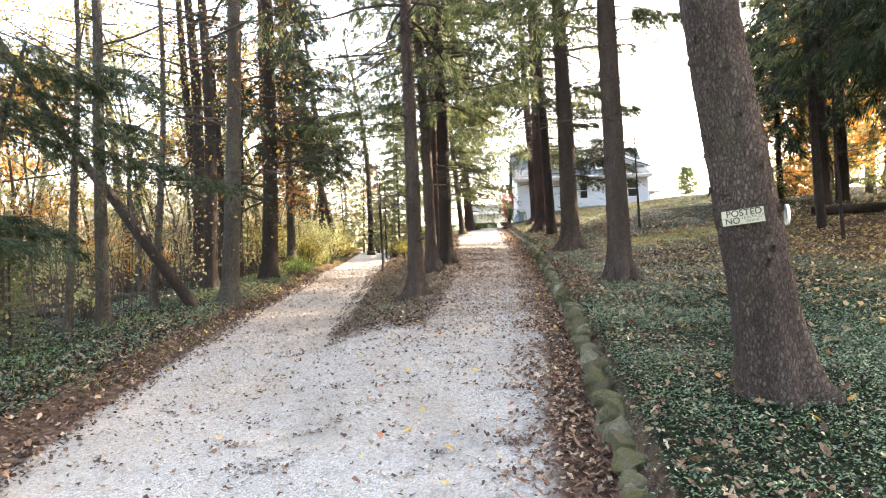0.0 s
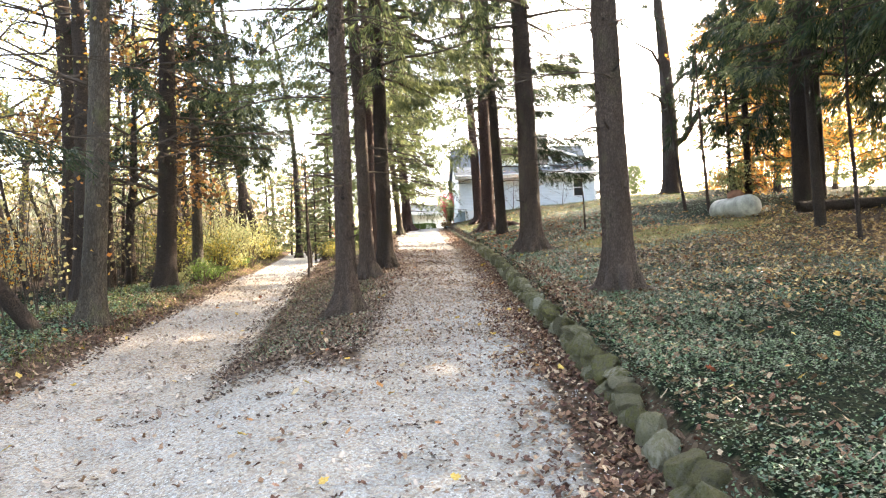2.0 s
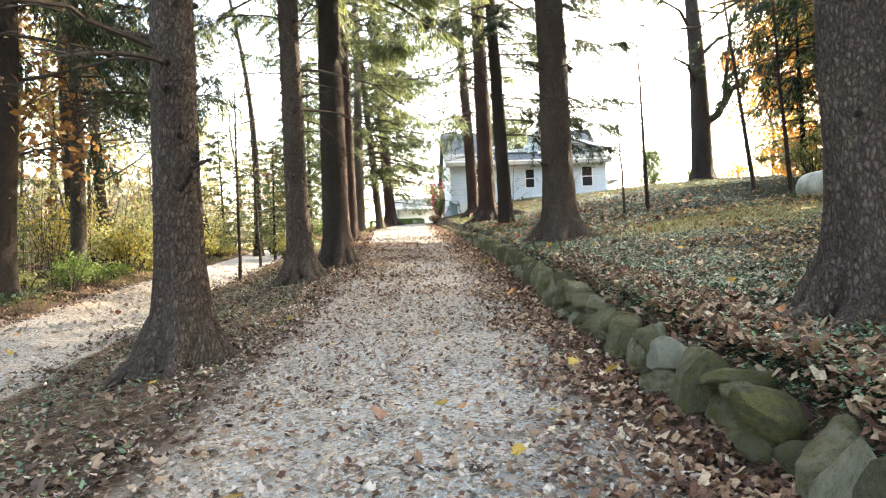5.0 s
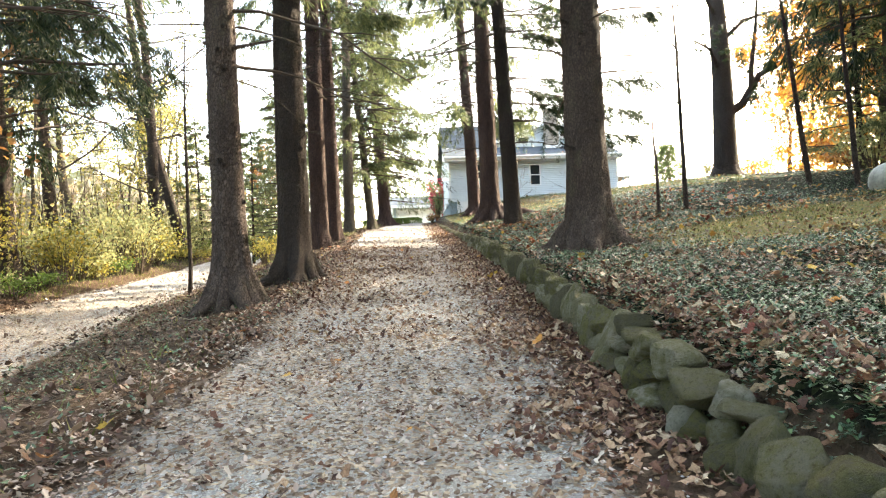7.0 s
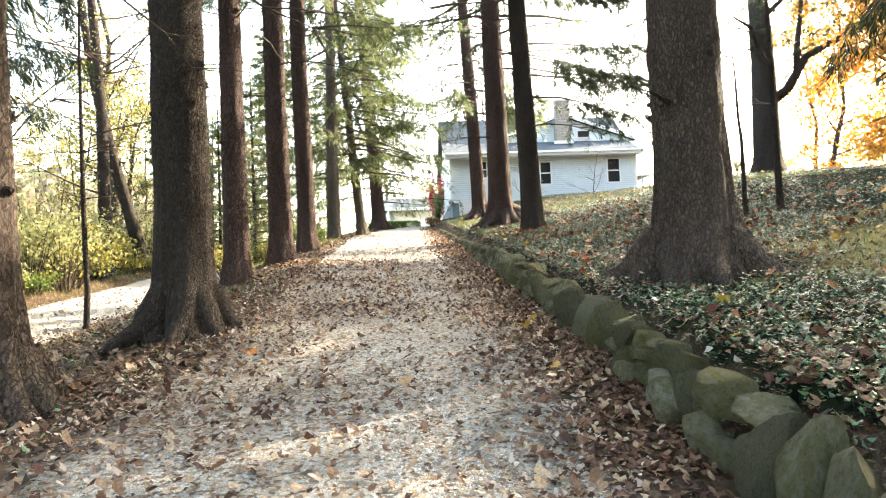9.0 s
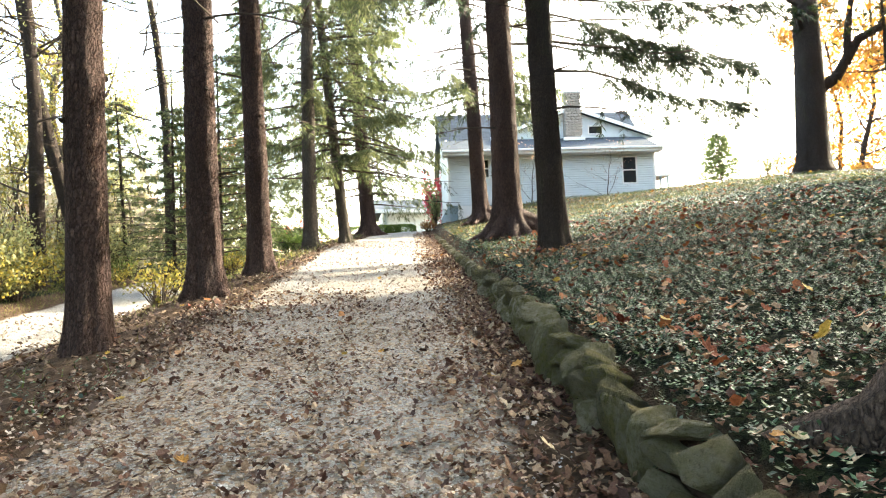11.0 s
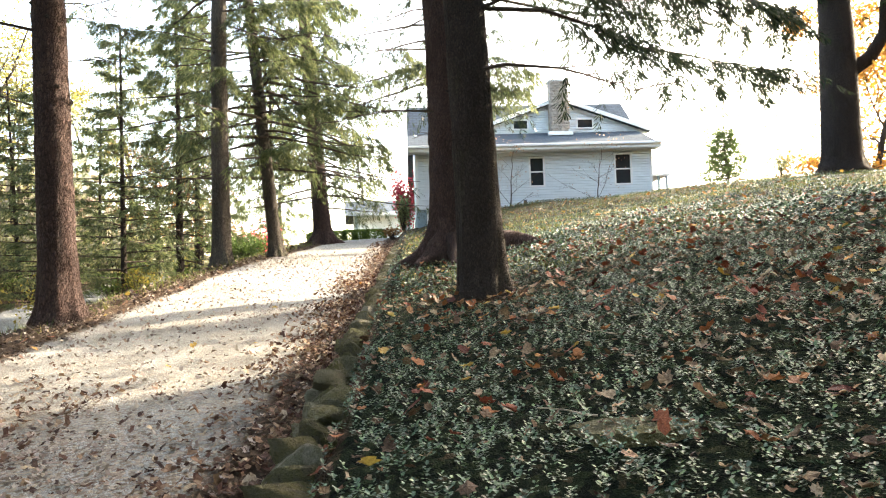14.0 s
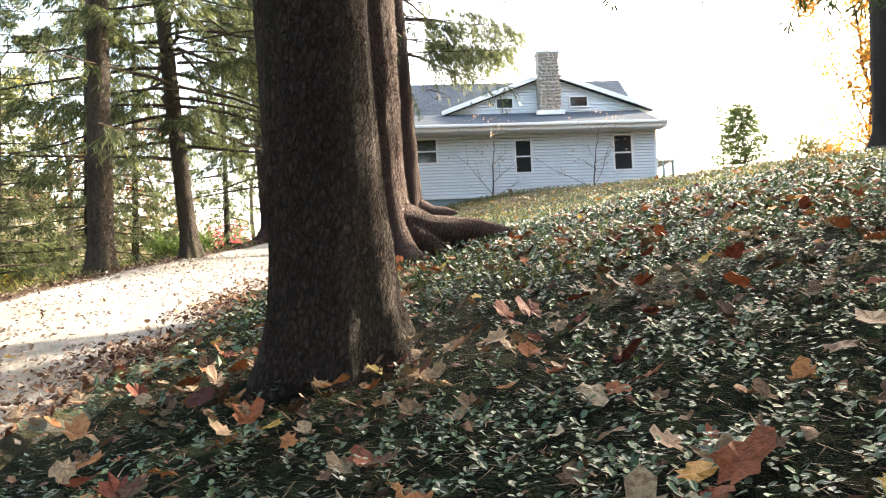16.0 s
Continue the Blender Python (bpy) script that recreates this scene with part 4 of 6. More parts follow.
def sash_window(h, a, lo, c, hi, y, white, glass, sash=True, t=0.065):
    """A window with wide white casing, two sashes and dark panes."""
    g = Geo()
    box(g, (a, y, lo), (a + t, y + 0.12, hi), 0.004)
    box(g, (c - t, y, lo), (c, y + 0.12, hi), 0.004)
    box(g, (a + t, y, hi - t), (c - t, y + 0.12, hi), 0.004)
    box(g, (a + t, y, lo), (c - t, y + 0.12, lo + t), 0.004)
    win = part("window", g, white, h, "white-framed window")
    if sash:
        mid = (lo + hi) / 2
        part("meeting_rail", Geo_box((a + t + 0.002, y + 0.045, mid - 0.025), (c - t - 0.002, y + 0.085, mid + 0.025), 0.003), white, win)
        part("pane", Geo_box((a + t + 0.002, y + 0.055, lo + t + 0.002), (c - t - 0.002, y + 0.065, mid - 0.026), 0), glass, win)
        part("pane", Geo_box((a + t + 0.002, y + 0.07, mid + 0.026), (c - t - 0.002, y + 0.08, hi - t - 0.002), 0), glass, win)
    else:
        part("pane", Geo_box((a + t + 0.002, y + 0.055, lo + t + 0.002), (c - t - 0.002, y + 0.065, hi - t - 0.002), 0), glass, win)


house()


# ---- woods ----
def leaning_log(x, y, dx, dy, length, height, r, label, name="leaning_trunk"):
    rng = np.random.default_rng(int(abs(x * 31 + y * 17)))
    g = Geo()
    t = np.linspace(0, 1, 10)
    pts = np.stack([dx * t * length, dy * t * length, height * t], 1) + np.cumsum(rng.normal(0, 0.02, (10, 3)), 0)
    tube(g, pts, r * (1 - 0.5 * t), 9, 0.06, rng)
    for _ in range(5):
        k = rng.integers(2, 8)
        d = rng.normal(0, 1, 3)
        d /= np.linalg.norm(d)
        tube(g, [pts[k], pts[k] + d * 0.25, pts[k] + d * rng.uniform(0.4, 0.9)], [r * 0.3, r * 0.2, r * 0.05], 5)
    single(name, g, BARK_DARK if name == "leaning_trunk" else BARK_GREY, label, "log" if name == "fallen_log" else "tree", smooth=True, place=pose(x, y, at_ground(x, y)))


def wood_tree(name, x, y, mesh_set, label, scale=1.0, turn=0.0, group="trees of the left wood", category="tree"):
    t = thing(name, x, y, at_ground(x, y, 0.02), label, category, group, turn=turn)
    tip = np.random.default_rng(int(abs(x) * 91 + y * 13))
    lean = 1.0 if name == "spruce_tree" else 5.0
    t.matrix_basis = pose(x, y, at_ground(x, y, 0.02), tip.normal(0, lean), tip.normal(0, lean), turn) @ Matrix.Diagonal((scale, scale, scale, 1))
    for nm, me in mesh_set:
        if me is not None:
            o = part(nm, me, None, t)
            if nm in ("limb_work", "crown_wood", "crown", "foliage"):
                tagged(o, kind="stuff")
    return t


def broad_set(seed, mat, leafmat, *args, **kw):
    a, b, c = broadleaf(seed, *args, **kw)
    return [("trunk", a.mesh("trunk", mat, True)), ("limb_work", b.mesh("limb_work", TWIG)), ("foliage", c.mesh("foliage", leafmat) if c.n else None)]


# slender autumn trees, a few kinds of one build each
SLIM_BARE = broad_set(21, BARK_DARK, LEAF_YELLOW, 9.0, 0.09, 1.9, 260, 0.10, limbs=8, twig_levels=1)
SLIM_YELLOW = broad_set(22, BARK_GREY, LEAF_YELLOW, 8.0, 0.07, 1.8, 900, 0.11, limbs=8, twig_levels=1)
SLIM_OLIVE = broad_set(23, BARK_GREY, LEAF_OLIVE, 7.0, 0.06, 1.7, 1100, 0.11, limbs=8, twig_levels=1)
TALL_ORANGE = broad_set(24, BARK_DARK, LEAF_ORANGE, 12.0, 0.18, 3.4, 9500, 0.14, limbs=12, fork=0.12)
ORANGE_LOW = broad_set(30, BARK_DARK, LEAF_ORANGE, 9.5, 0.15, 3.0, 8000, 0.16, limbs=14, fork=0.06)
TALL_YELLOW = broad_set(25, BARK_GREY, LEAF_YELLOW, 14.0, 0.22, 3.2, 3600, 0.15, limbs=7)
TALL_BARE = broad_set(26, BARK_GREY, LEAF_OLIVE, 15.0, 0.24, 3.6, 1500, 0.13, lean=(-0.05, 0.0), limbs=10)
TALL_OLIVE = broad_set(27, BARK_GREY, LEAF_OLIVE, 13.0, 0.2, 3.2, 3400, 0.15, limbs=7)
BROWN_OAK = broad_set(28, BARK_DARK, LEAF_BROWN, 8.0, 0.14, 2.8, 3200, 0.14, limbs=10, fork=0.2)
HOUSE_SHRUB = broad_set(29, TWIG, LEAF_PINK, 1.9, 0.020, 0.9, 110, 0.05, limbs=10, fork=0.06, twig_levels=2)
SLIM_LABEL = "slender autumn sapling with sparse yellow leaves"

# trunks at the lane's edge
DROOPING = {(-1.45, 26.0): ((-1.2, 1.7), 48, 3.7, 4.2), (-2.0, 22.77): ((-3.1, 3.1), 42, 4.4, 3.3), (-2.4, 30.3): ((-1.4, 1.4), 38, 4.4, 3.5)}
for x, y, dia, ht, mat, lean, label, crown in (
        (-2.35, 16.17, 0.38, 15, BARK_GREY, (-0.01, 0.0), "grey-brown oak trunk at the lane's edge", TALL_YELLOW),
        (-2.00, 22.77, 0.50, 17, BARK_DARK, (-0.005, 0.0), "thick dark spruce trunk beside the gravel lane", None),
        (-1.45, 26.0, 0.32, 16, BARK_GREY, (-0.015, 0.0), "tall grey-brown spruce trunk beside the lane", None),
        (-3.45, 20.2, 0.36, 15, BARK_DARK, (-0.05, 0.0), "dark twin-stemmed tree leaning at the wood's edge", None),
        (-3.95, 21.2, 0.36, 15, BARK_DARK, (-0.07, 0.0), "dark twin-stemmed tree leaning at the wood's edge", None),
        (-4.12, 13.1, 0.23, 12, BARK_GREY, (0.0, 0.0), "young grey-barked tree in the wood", None),
        (-4.55, 12.6, 0.13, 9, BARK_GREY, (0.02, 0.0), "young grey-barked tree in the wood", None),
        (-5.35, 12.1, 0.12, 9, BARK_DARK, (-0.03, 0.0), "thin dark crooked tree in the wood", None),
        (-3.84, 15.4, 0.16, 9, BARK_GREY, (0.01, 0.0), "young grey-barked tree in the wood", None),
        (-4.3, 24.8, 0.34, 15, BARK_DARK, (-0.06, 0.0), "dark leaning tree beyond the lane", None),
        (-3.6, 23.9, 0.26, 15, BARK_DARK, (-0.10, 0.0), "dark leaning tree beyond the lane", None),
        (-2.4, 30.3, 0.40, 16, BARK_DARK, (0.0, 0.0), "dark trunk with shaggy bark beyond the lane", None),
        (-2.5, 34.5, 0.36, 15, BARK_DARK, (-0.06, 0.0), "dark leaning tree beyond the lane", None),
        (0.6, 41.0, 0.42, 15, BARK_DARK, (-0.16, 0.0), "dark leaning forked tree beyond the lane", None),
        (-0.4, 39.5, 0.40, 15, BARK_DARK, (-0.07, 0.0), "dark trunk with shaggy bark beyond the lane", None),
        (2.6, 43.0, 0.35, 14, BARK_DARK, (-0.10, 0.0), "dark ivy-hung forked tree beyond the lane", None)):
    rng = np.random.default_rng(int(1000 + 13 * abs(x) + 7 * y))
    t = thing("forest_tree", x, y, at_ground(x, y), label, "tree", "trees beyond the lane")
    part("trunk", trunk_mesh(rng, dia, ht, 1.6, lean, (rng.uniform(-0.5, 0.5), 0), 8, stubs=0.3, sides=14), mat, t, smooth=True)
    for k in range(9):
        g = Geo()
        z = rng.uniform(2.5, 10)
        bare_branch(g, rng, (lean[0] * z, lean[1] * z, z), rng.uniform(0, 6.28), rng.uniform(1.4, 4.6), rng.uniform(-0.55, 0.05), 0.008 + dia * 0.07, 13)
        part("limb", g, TWIG, t)
    if (x, y) in DROOPING:
        az, n, z0, L = DROOPING[x, y]
        wd, lf = conifer_crown(int(y * 3), z0, 13, L, n, 0.36, 0.21, 22, 14, 0.6, az=az, axis=lambda q: (lean[0] * q, lean[1] * q, q))
        tagged(part("crown_wood", wd, TWIG, t), kind="stuff")
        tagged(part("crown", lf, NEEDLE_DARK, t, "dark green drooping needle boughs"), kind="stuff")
    elif dia > 0.3:
        leafm = LEAF_ORANGE if (x, y) == (-2.35, 16.17) else LEAF_YELLOW
        c = rng.normal(0, 1, (1700, 3)) * (1.7, 1.7, 2.6) + (lean[0] * 8, lean[1] * 8, 8.2)
        g = Geo()
        g.many(leaf_cards(rng, c, 0.075), FOLDED)
        part("foliage", g, leafm, t, "sparse yellow-brown leaves")

leaning_log(-2.9, 15.1, -0.62, -0.10, 7.6, 7.2, 0.13, "dead trunk leaning against the trees at the wood's edge")
leaning_log(-6.5, 12.4, 0.30, 0.05, 4.5, 5.2, 0.06, "thin dead stem leaning among the saplings")
for x, y, dx, dy, L, r in ((-8.5, 17.0, 0.95, -0.2, 4.2, 0.13), (-10, 19.0, 0.9, 0.3, 5.0, 0.15), (-7, 20.5, 0.8, -0.5, 3.5, 0.10), (-12, 15.5, 0.97, 0.1, 5.5, 0.12)):
    leaning_log(x, y, dx, dy, L, 0.12, r, "fallen grey log on the woodland floor", "fallen_log")

# saplings and trees filling the wood
rng = np.random.default_rng(41)
kinds = [("sapling", SLIM_BARE, SLIM_LABEL), ("sapling", SLIM_YELLOW, SLIM_LABEL), ("sapling", SLIM_OLIVE, "slender sapling with olive-green autumn leaves")]
placed = 0
while placed < 50:
    y = rng.uniform(9, 62)
    edge = float(lane_mid(y)) - 2.6
    x = edge - 14.0 * rng.random() ** 1.3 - (0.8 if y < 26 else 0)
    nm, st, lb = kinds[int(rng.integers(0, 3))]
    wood_tree(nm, x, y, st, lb, rng.uniform(0.65, 1.25), rng.uniform(0, 360), "saplings of the left wood")
    placed += 1
for x, y, st, s, lb in (
        (-11, 24, TALL_ORANGE, 0.9, "tall orange-leaved maple in the wood"), (-16, 17, TALL_YELLOW, 1, "tall yellow-leaved tree in the wood"), (-9, 33, TALL_BARE, 1, "tall thinly leaved tree in the wood"),
        (-14, 34, TALL_OLIVE, 1, "tall olive-leaved tree in the wood"), (-6, 42, TALL_YELLOW, 0.9, "tall yellow-leaved tree in the wood"), (-3, 52, TALL_OLIVE, 0.9, "tall olive-leaved tree in the wood"),
        (1.5, 60, TALL_YELLOW, 0.8, "tall yellow-leaved tree in the wood"), (-10, 52, TALL_BARE, 1, "tall thinly leaved tree in the wood"), (-20, 44, TALL_ORANGE, 1, "tall orange-leaved maple in the wood"),
        (-22, 28, TALL_OLIVE, 1.1, "tall olive-leaved tree in the wood"), (-1.2, 47, TALL_BARE, 0.9, "tall thinly leaved tree in the wood"), (-26, 60, TALL_YELLOW, 1.1, "tall yellow-leaved tree in the wood"),
        (-6.5, 36, TALL_OLIVE, 0.85, "tall olive-leaved tree in the wood"), (-4.2, 45, TALL_BARE, 0.9, "tall thinly leaved tree in the wood"), (-11, 41, TALL_YELLOW, 1.0, "tall yellow-leaved tree in the wood"), (-9.5, 27.5, TALL_OLIVE, 0.8, "tall olive-leaved tree in the wood"), (-3.3, 25.2, BROWN_OAK, 1.15, "russet-leaved oak among the trunks beside the lane"), (4.5, 66, BROWN_OAK, 1.0, "russet-leaved oak beyond the lane"), (3.4, 55, BROWN_OAK, 0.75, "russet-leaved oak beyond the lane"), (-6, 70, TALL_OLIVE, 1.1, "tall olive-leaved tree in the wood"),
        (10, 82, TALL_YELLOW, 1.0, "tall yellow-leaved tree behind the lawn"), (17, 80, TALL_OLIVE, 1.0, "tall olive-leaved tree behind the garage"), (24, 78, TALL_BARE, 1.0, "tall thinly leaved tree behind the garage")):
    wood_tree("woodland_tree", x, y, st, lb, s, rng.uniform(0, 360), "tall trees of the left wood")
# orange maples and dark spruces on the right
# maples with y 30 to 34 are placed and scaled to shade the bank
for x, y, st, s, lb in ((26.0, 30.0, ORANGE_LOW, 1.0, "orange maple leafy to the ground on the rise"), (27.4, 31.9, ORANGE_LOW, 1.2, "orange maple leafy to the ground on the rise"), (30.4, 33.3, ORANGE_LOW, 1.25, "orange maple leafy to the ground on the rise"), (43.0, 53.0, ORANGE_LOW, 1.35, "orange maple leafy to the ground behind the crest"), (47.0, 51.0, ORANGE_LOW, 1.4, "orange maple leafy to the ground behind the crest"), (46.0, 57.0, ORANGE_LOW, 1.3, "orange maple leafy to the ground behind the crest"), (33.0, 35.0, TALL_ORANGE, 0.85, "broad orange maple on the rise"),
                        (21.5, 25.5, TALL_ORANGE, 0.55, "young orange maple behind the fuel tank"), (26, 22, TALL_ORANGE, 0.9, "broad orange maple on the rise"),
                        (24.8, 30.4, TALL_ORANGE, 1.0, "broad orange maple on the rise"),
                        (22, 13, TALL_ORANGE, 0.9, "orange maple among dark spruces")):
    wood_tree("maple_tree", x, y, st, lb, s, rng.uniform(0, 360), "maples on the rise")


def spruce_set(seed, z0, z1, reach, n, mat, r0, **kw):
    w, l = conifer_crown(seed, z0, z1, reach, n, **kw)
    g = Geo()
    tube(g, [(0, 0, -0.2), (0, 0, z1 * 0.5), (0, 0, z1 + 0.3)], [r0, r0 * 0.6, 0.02], 10, 0.04, np.random.default_rng(seed))
    return [("trunk", g.mesh("trunk", BARK_DARK, True)), ("crown_wood", w.mesh("crown_wood", TWIG)), ("crown", l.mesh("crown", mat))]


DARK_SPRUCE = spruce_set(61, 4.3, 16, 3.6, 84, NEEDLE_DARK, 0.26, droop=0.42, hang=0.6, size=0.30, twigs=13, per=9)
DARK_SPRUCE_LOW = spruce_set(62, 0.8, 14, 3.4, 100, NEEDLE_LIT, 0.18, droop=0.35, hang=0.5, size=0.26, twigs=15, per=9)
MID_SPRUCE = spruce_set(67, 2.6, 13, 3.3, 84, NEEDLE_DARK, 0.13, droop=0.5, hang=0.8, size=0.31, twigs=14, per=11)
CREST_CONIFER = spruce_set(65, 0.1, 2.1, 1.15, 110, LEAF_GREEN, 0.04, droop=-0.1, hang=0.0, size=0.12, twigs=10, per=9)
YOUNG_SPRUCE = spruce_set(63, 0.3, 6.5, 1.9, 60, NEEDLE_LIT, 0.08, droop=0.12, hang=0.15, size=0.17, twigs=12, per=9)
for x, y, st, s, lb in (
        (2.4, 48.0, YOUNG_SPRUCE, 1.0, "young green spruce beyond the lane"), (1.0, 44.5, YOUNG_SPRUCE, 0.95, "young green spruce beyond the lane"), (5.3, 45.5, DARK_SPRUCE_LOW, 0.75, "green spruce branched to the ground"),
        (5.2, 54, DARK_SPRUCE_LOW, 0.85, "green spruce branched to the ground"), (3.2, 38.5, YOUNG_SPRUCE, 0.8, "young green spruce beyond the lane"), (-4.2, 29.0, YOUNG_SPRUCE, 0.9, "young green spruce beyond the lane"),
        (8.6, 56, DARK_SPRUCE_LOW, 0.8, "green spruce branched to the ground"), (4.3, 41.5, YOUNG_SPRUCE, 1.1, "young green spruce beyond the lane")):
    wood_tree("spruce_tree", x, y, st, lb, s, 77 * x, "spruces beyond the lane")
# spruces with y under 15 stand out of view, added to shade the driveway
for x, y, st, s, lb in (
        (17.2, 20.9, DARK_SPRUCE, 1.1, "dark spruce standing on the leafy rise, in a stand partly added for shade"), (19.2, 22.3, DARK_SPRUCE, 1.0, "dark spruce standing on the leafy rise, in a stand partly added for shade"), (18.8, 18.0, DARK_SPRUCE, 1.1, "dark spruce standing on the leafy rise, in a stand partly added for shade"),
        (16.5, 12.0, DARK_SPRUCE, 1.0, "dark spruce standing on the leafy rise, in a stand partly added for shade"), (21.0, 16.0, DARK_SPRUCE_LOW, 1.2, "dark spruce standing on the leafy rise, in a stand partly added for shade"), (14.5, 6.0, DARK_SPRUCE, 1.1, "dark spruce standing on the leafy rise, in a stand partly added for shade"),
        (13.2, 8.8, DARK_SPRUCE, 1.1, "dark spruce standing on the leafy rise, in a stand partly added for shade"), (20.5, 12.5, DARK_SPRUCE, 1.1, "dark spruce standing on the leafy rise, in a stand partly added for shade"), (12.9, 10.4, DARK_SPRUCE, 1.0, "dark spruce standing on the leafy rise, in a stand partly added for shade"), (10.2, 5.6, DARK_SPRUCE, 1.0, "dark spruce standing on the leafy rise, in a stand partly added for shade"), (15.2, 14.2, DARK_SPRUCE, 1.0, "dark spruce standing on the leafy rise, in a stand partly added for shade"), (13.0, 12.6, DARK_SPRUCE, 1.0, "dark spruce standing on the leafy rise, in a stand partly added for shade"), (18.5, 24.9, MID_SPRUCE, 1.0, "dark spruce with boughs hanging low behind the tank"), (23.5, 20.5, DARK_SPRUCE_LOW, 1.15, "dark spruce standing on the leafy rise, in a stand partly added for shade"), (25.0, 24.2, DARK_SPRUCE_LOW, 1.1, "dark spruce standing on the leafy rise, in a stand partly added for shade"), (21.4, 19.2, MID_SPRUCE, 1.0, "dark spruce standing on the leafy rise, in a stand partly added for shade"), (18.2, 25.5, YOUNG_SPRUCE, 1.1, "young spruce behind the fuel tank"),
        (21, 24.5, YOUNG_SPRUCE, 1.0, "young spruce behind the fuel tank")):
    wood_tree("spruce_tree", x, y, st, lb, s, 53 * x, "dark spruces on the right")

# slim pine, poles and saplings on the right
rng = np.random.default_rng(8)
for nm, x, y, r, ht, lean, lb in (("slim_pine", 13.8, 16.8, 0.13, 12, -0.02, "slim dark pine with green needles on the rise"), ("sapling", 12.45, 14.5, 0.045, 6, 0.0, "thin bare sapling on the leafy rise"),
                                  ("sapling", 10.88, 23.55, 0.035, 2.3, -0.03, "short thin bare sapling on the green bank"), ("sapling", 11.63, 23.7, 0.05, 4.3, -0.03, "tall thin bare sapling pole on the green bank"),
                                  ("sapling", 15.1, 24.1, 0.06, 6.5, -0.14, "thin leaning sapling on the rise"), ("sapling", 15.3, 23.0, 0.055, 6.0, -0.03, "thin dark sapling on the rise"),
                                  ("sapling", 1.98, 25.9, 0.04, 5.0, 0.0, "thin bare sapling on the bank below the pines"), ("sapling", 2.55, 32.4, 0.05, 5.0, -0.05, "thin bare sapling on the bank below the pines")):
    t = thing(nm, x, y, at_ground(x, y), lb, "tree", "saplings near the driveway")
    g = Geo()
    z = np.linspace(-0.1, ht, 9)
    pts = np.stack([lean * z + np.cumsum(rng.normal(0, 0.015, 9)), np.cumsum(rng.normal(0, 0.015, 9)), z], 1)
    tube(g, pts, r * (1.05 - 0.75 * z / ht), 8, 0.05, rng)
    part("trunk", g, BARK_DARK, t, smooth=True)
    for k in range(10 if ht > 3 else 7):
        g = Geo()
        i = int(rng.integers(3, 9))
        bare_branch(g, rng, pts[i], rng.uniform(0, 6.28), rng.uniform(0.2, 0.22 * ht), rng.uniform(-0.5, 0.1), r * 0.25, 5)
        part("twig", g, TWIG, t)
    if nm == "slim_pine":
        w, l = conifer_crown(71, 3.8, 12, 3.0, 52, 0.15, 0.22, 13, 11, 0.25)
        part("crown_wood", w, TWIG, t)
        part("crown", l, NEEDLE_LIT, t)

# big dark pine on the crest, with a heavy forked limb
t = thing("pine_tree", 23.3, 36.8, at_ground(23.3, 36.8), "big dark old pine with a heavy forked limb on the crest", "tree")
rng = np.random.default_rng(9)
part("trunk", trunk_mesh(rng, 0.98, 14, 1.35, (-0.03, 0.0), (0.25, 0), 4, sides=16), BARK_DARK, t, smooth=True)
for pts, r in (([(0, 0, 2.6), (0.7, -0.4, 3.1), (1.3, -0.8, 4.3), (2.6, -1.3, 5.0), (4.3, -1.8, 5.8)], 0.22), ([(1.0, -0.6, 3.5), (1.0, -0.7, 4.6), (1.3, -0.7, 6.2), (1.6, -0.6, 8.0)], 0.14),
               ([(-0.1, 0, 4.6), (-0.9, -0.5, 5.4), (-1.9, -0.8, 5.6)], 0.10), ([(-0.1, 0, 5.8), (0.9, -0.5, 6.8), (2.2, -0.8, 7.2)], 0.12), ([(-0.1, 0, 7.0), (-1.2, -0.5, 8.0), (-2.6, -0.8, 8.4)], 0.10)):
    g = Geo()
    tube(g, pts, np.linspace(r, r * 0.35, len(pts)), 9, 0.06, rng)
    part("limb", g, BARK_DARK, t, smooth=True)
g = Geo()
clumps = []
for c in ((4.0, -1.7, 6.0), (2.8, -1.4, 5.6), (1.5, -0.6, 8.2), (2.2, -0.8, 7.6), (-1.6, -0.8, 5.6), (3.4, -1.2, 6.6), (2.9, 0, 7.0), (2.4, -0.6, 9.0), (0.4, 0, 13.4), (1.2, -0.7, 4.7), (1.9, -1.0, 5.3), (-0.8, -0.5, 5.2), (0.9, -0.5, 6.6)):
    for _ in range(26):
        b = np.array(c) + rng.normal(0, 1, 3) * (0.8, 0.8, 0.3)
        d = rng.normal(0, 1, 3) + (0, 0, 0.3)
        clumps.append(needle_sprays(rng, b, d / np.linalg.norm(d), 0.3, 16, 0.20, 0.0))
g.many(np.concatenate(clumps), [(0, 1, 2), (3, 5, 4)])
part("crown", g, NEEDLE_DARK, t, "loose dark green needle clumps")

# hemlock whose boughs reach in over the wood's edge
t = thing("hemlock_tree", -6.4, 9.6, at_ground(-6.4, 9.6), "hemlock with feathery dark green boughs at the wood's edge", "tree")
rng = np.random.default_rng(10)
part("trunk", trunk_mesh(rng, 0.3, 11, 1.5, (0, 0), (0, 0), 6, sides=12), BARK_DARK, t, smooth=True)
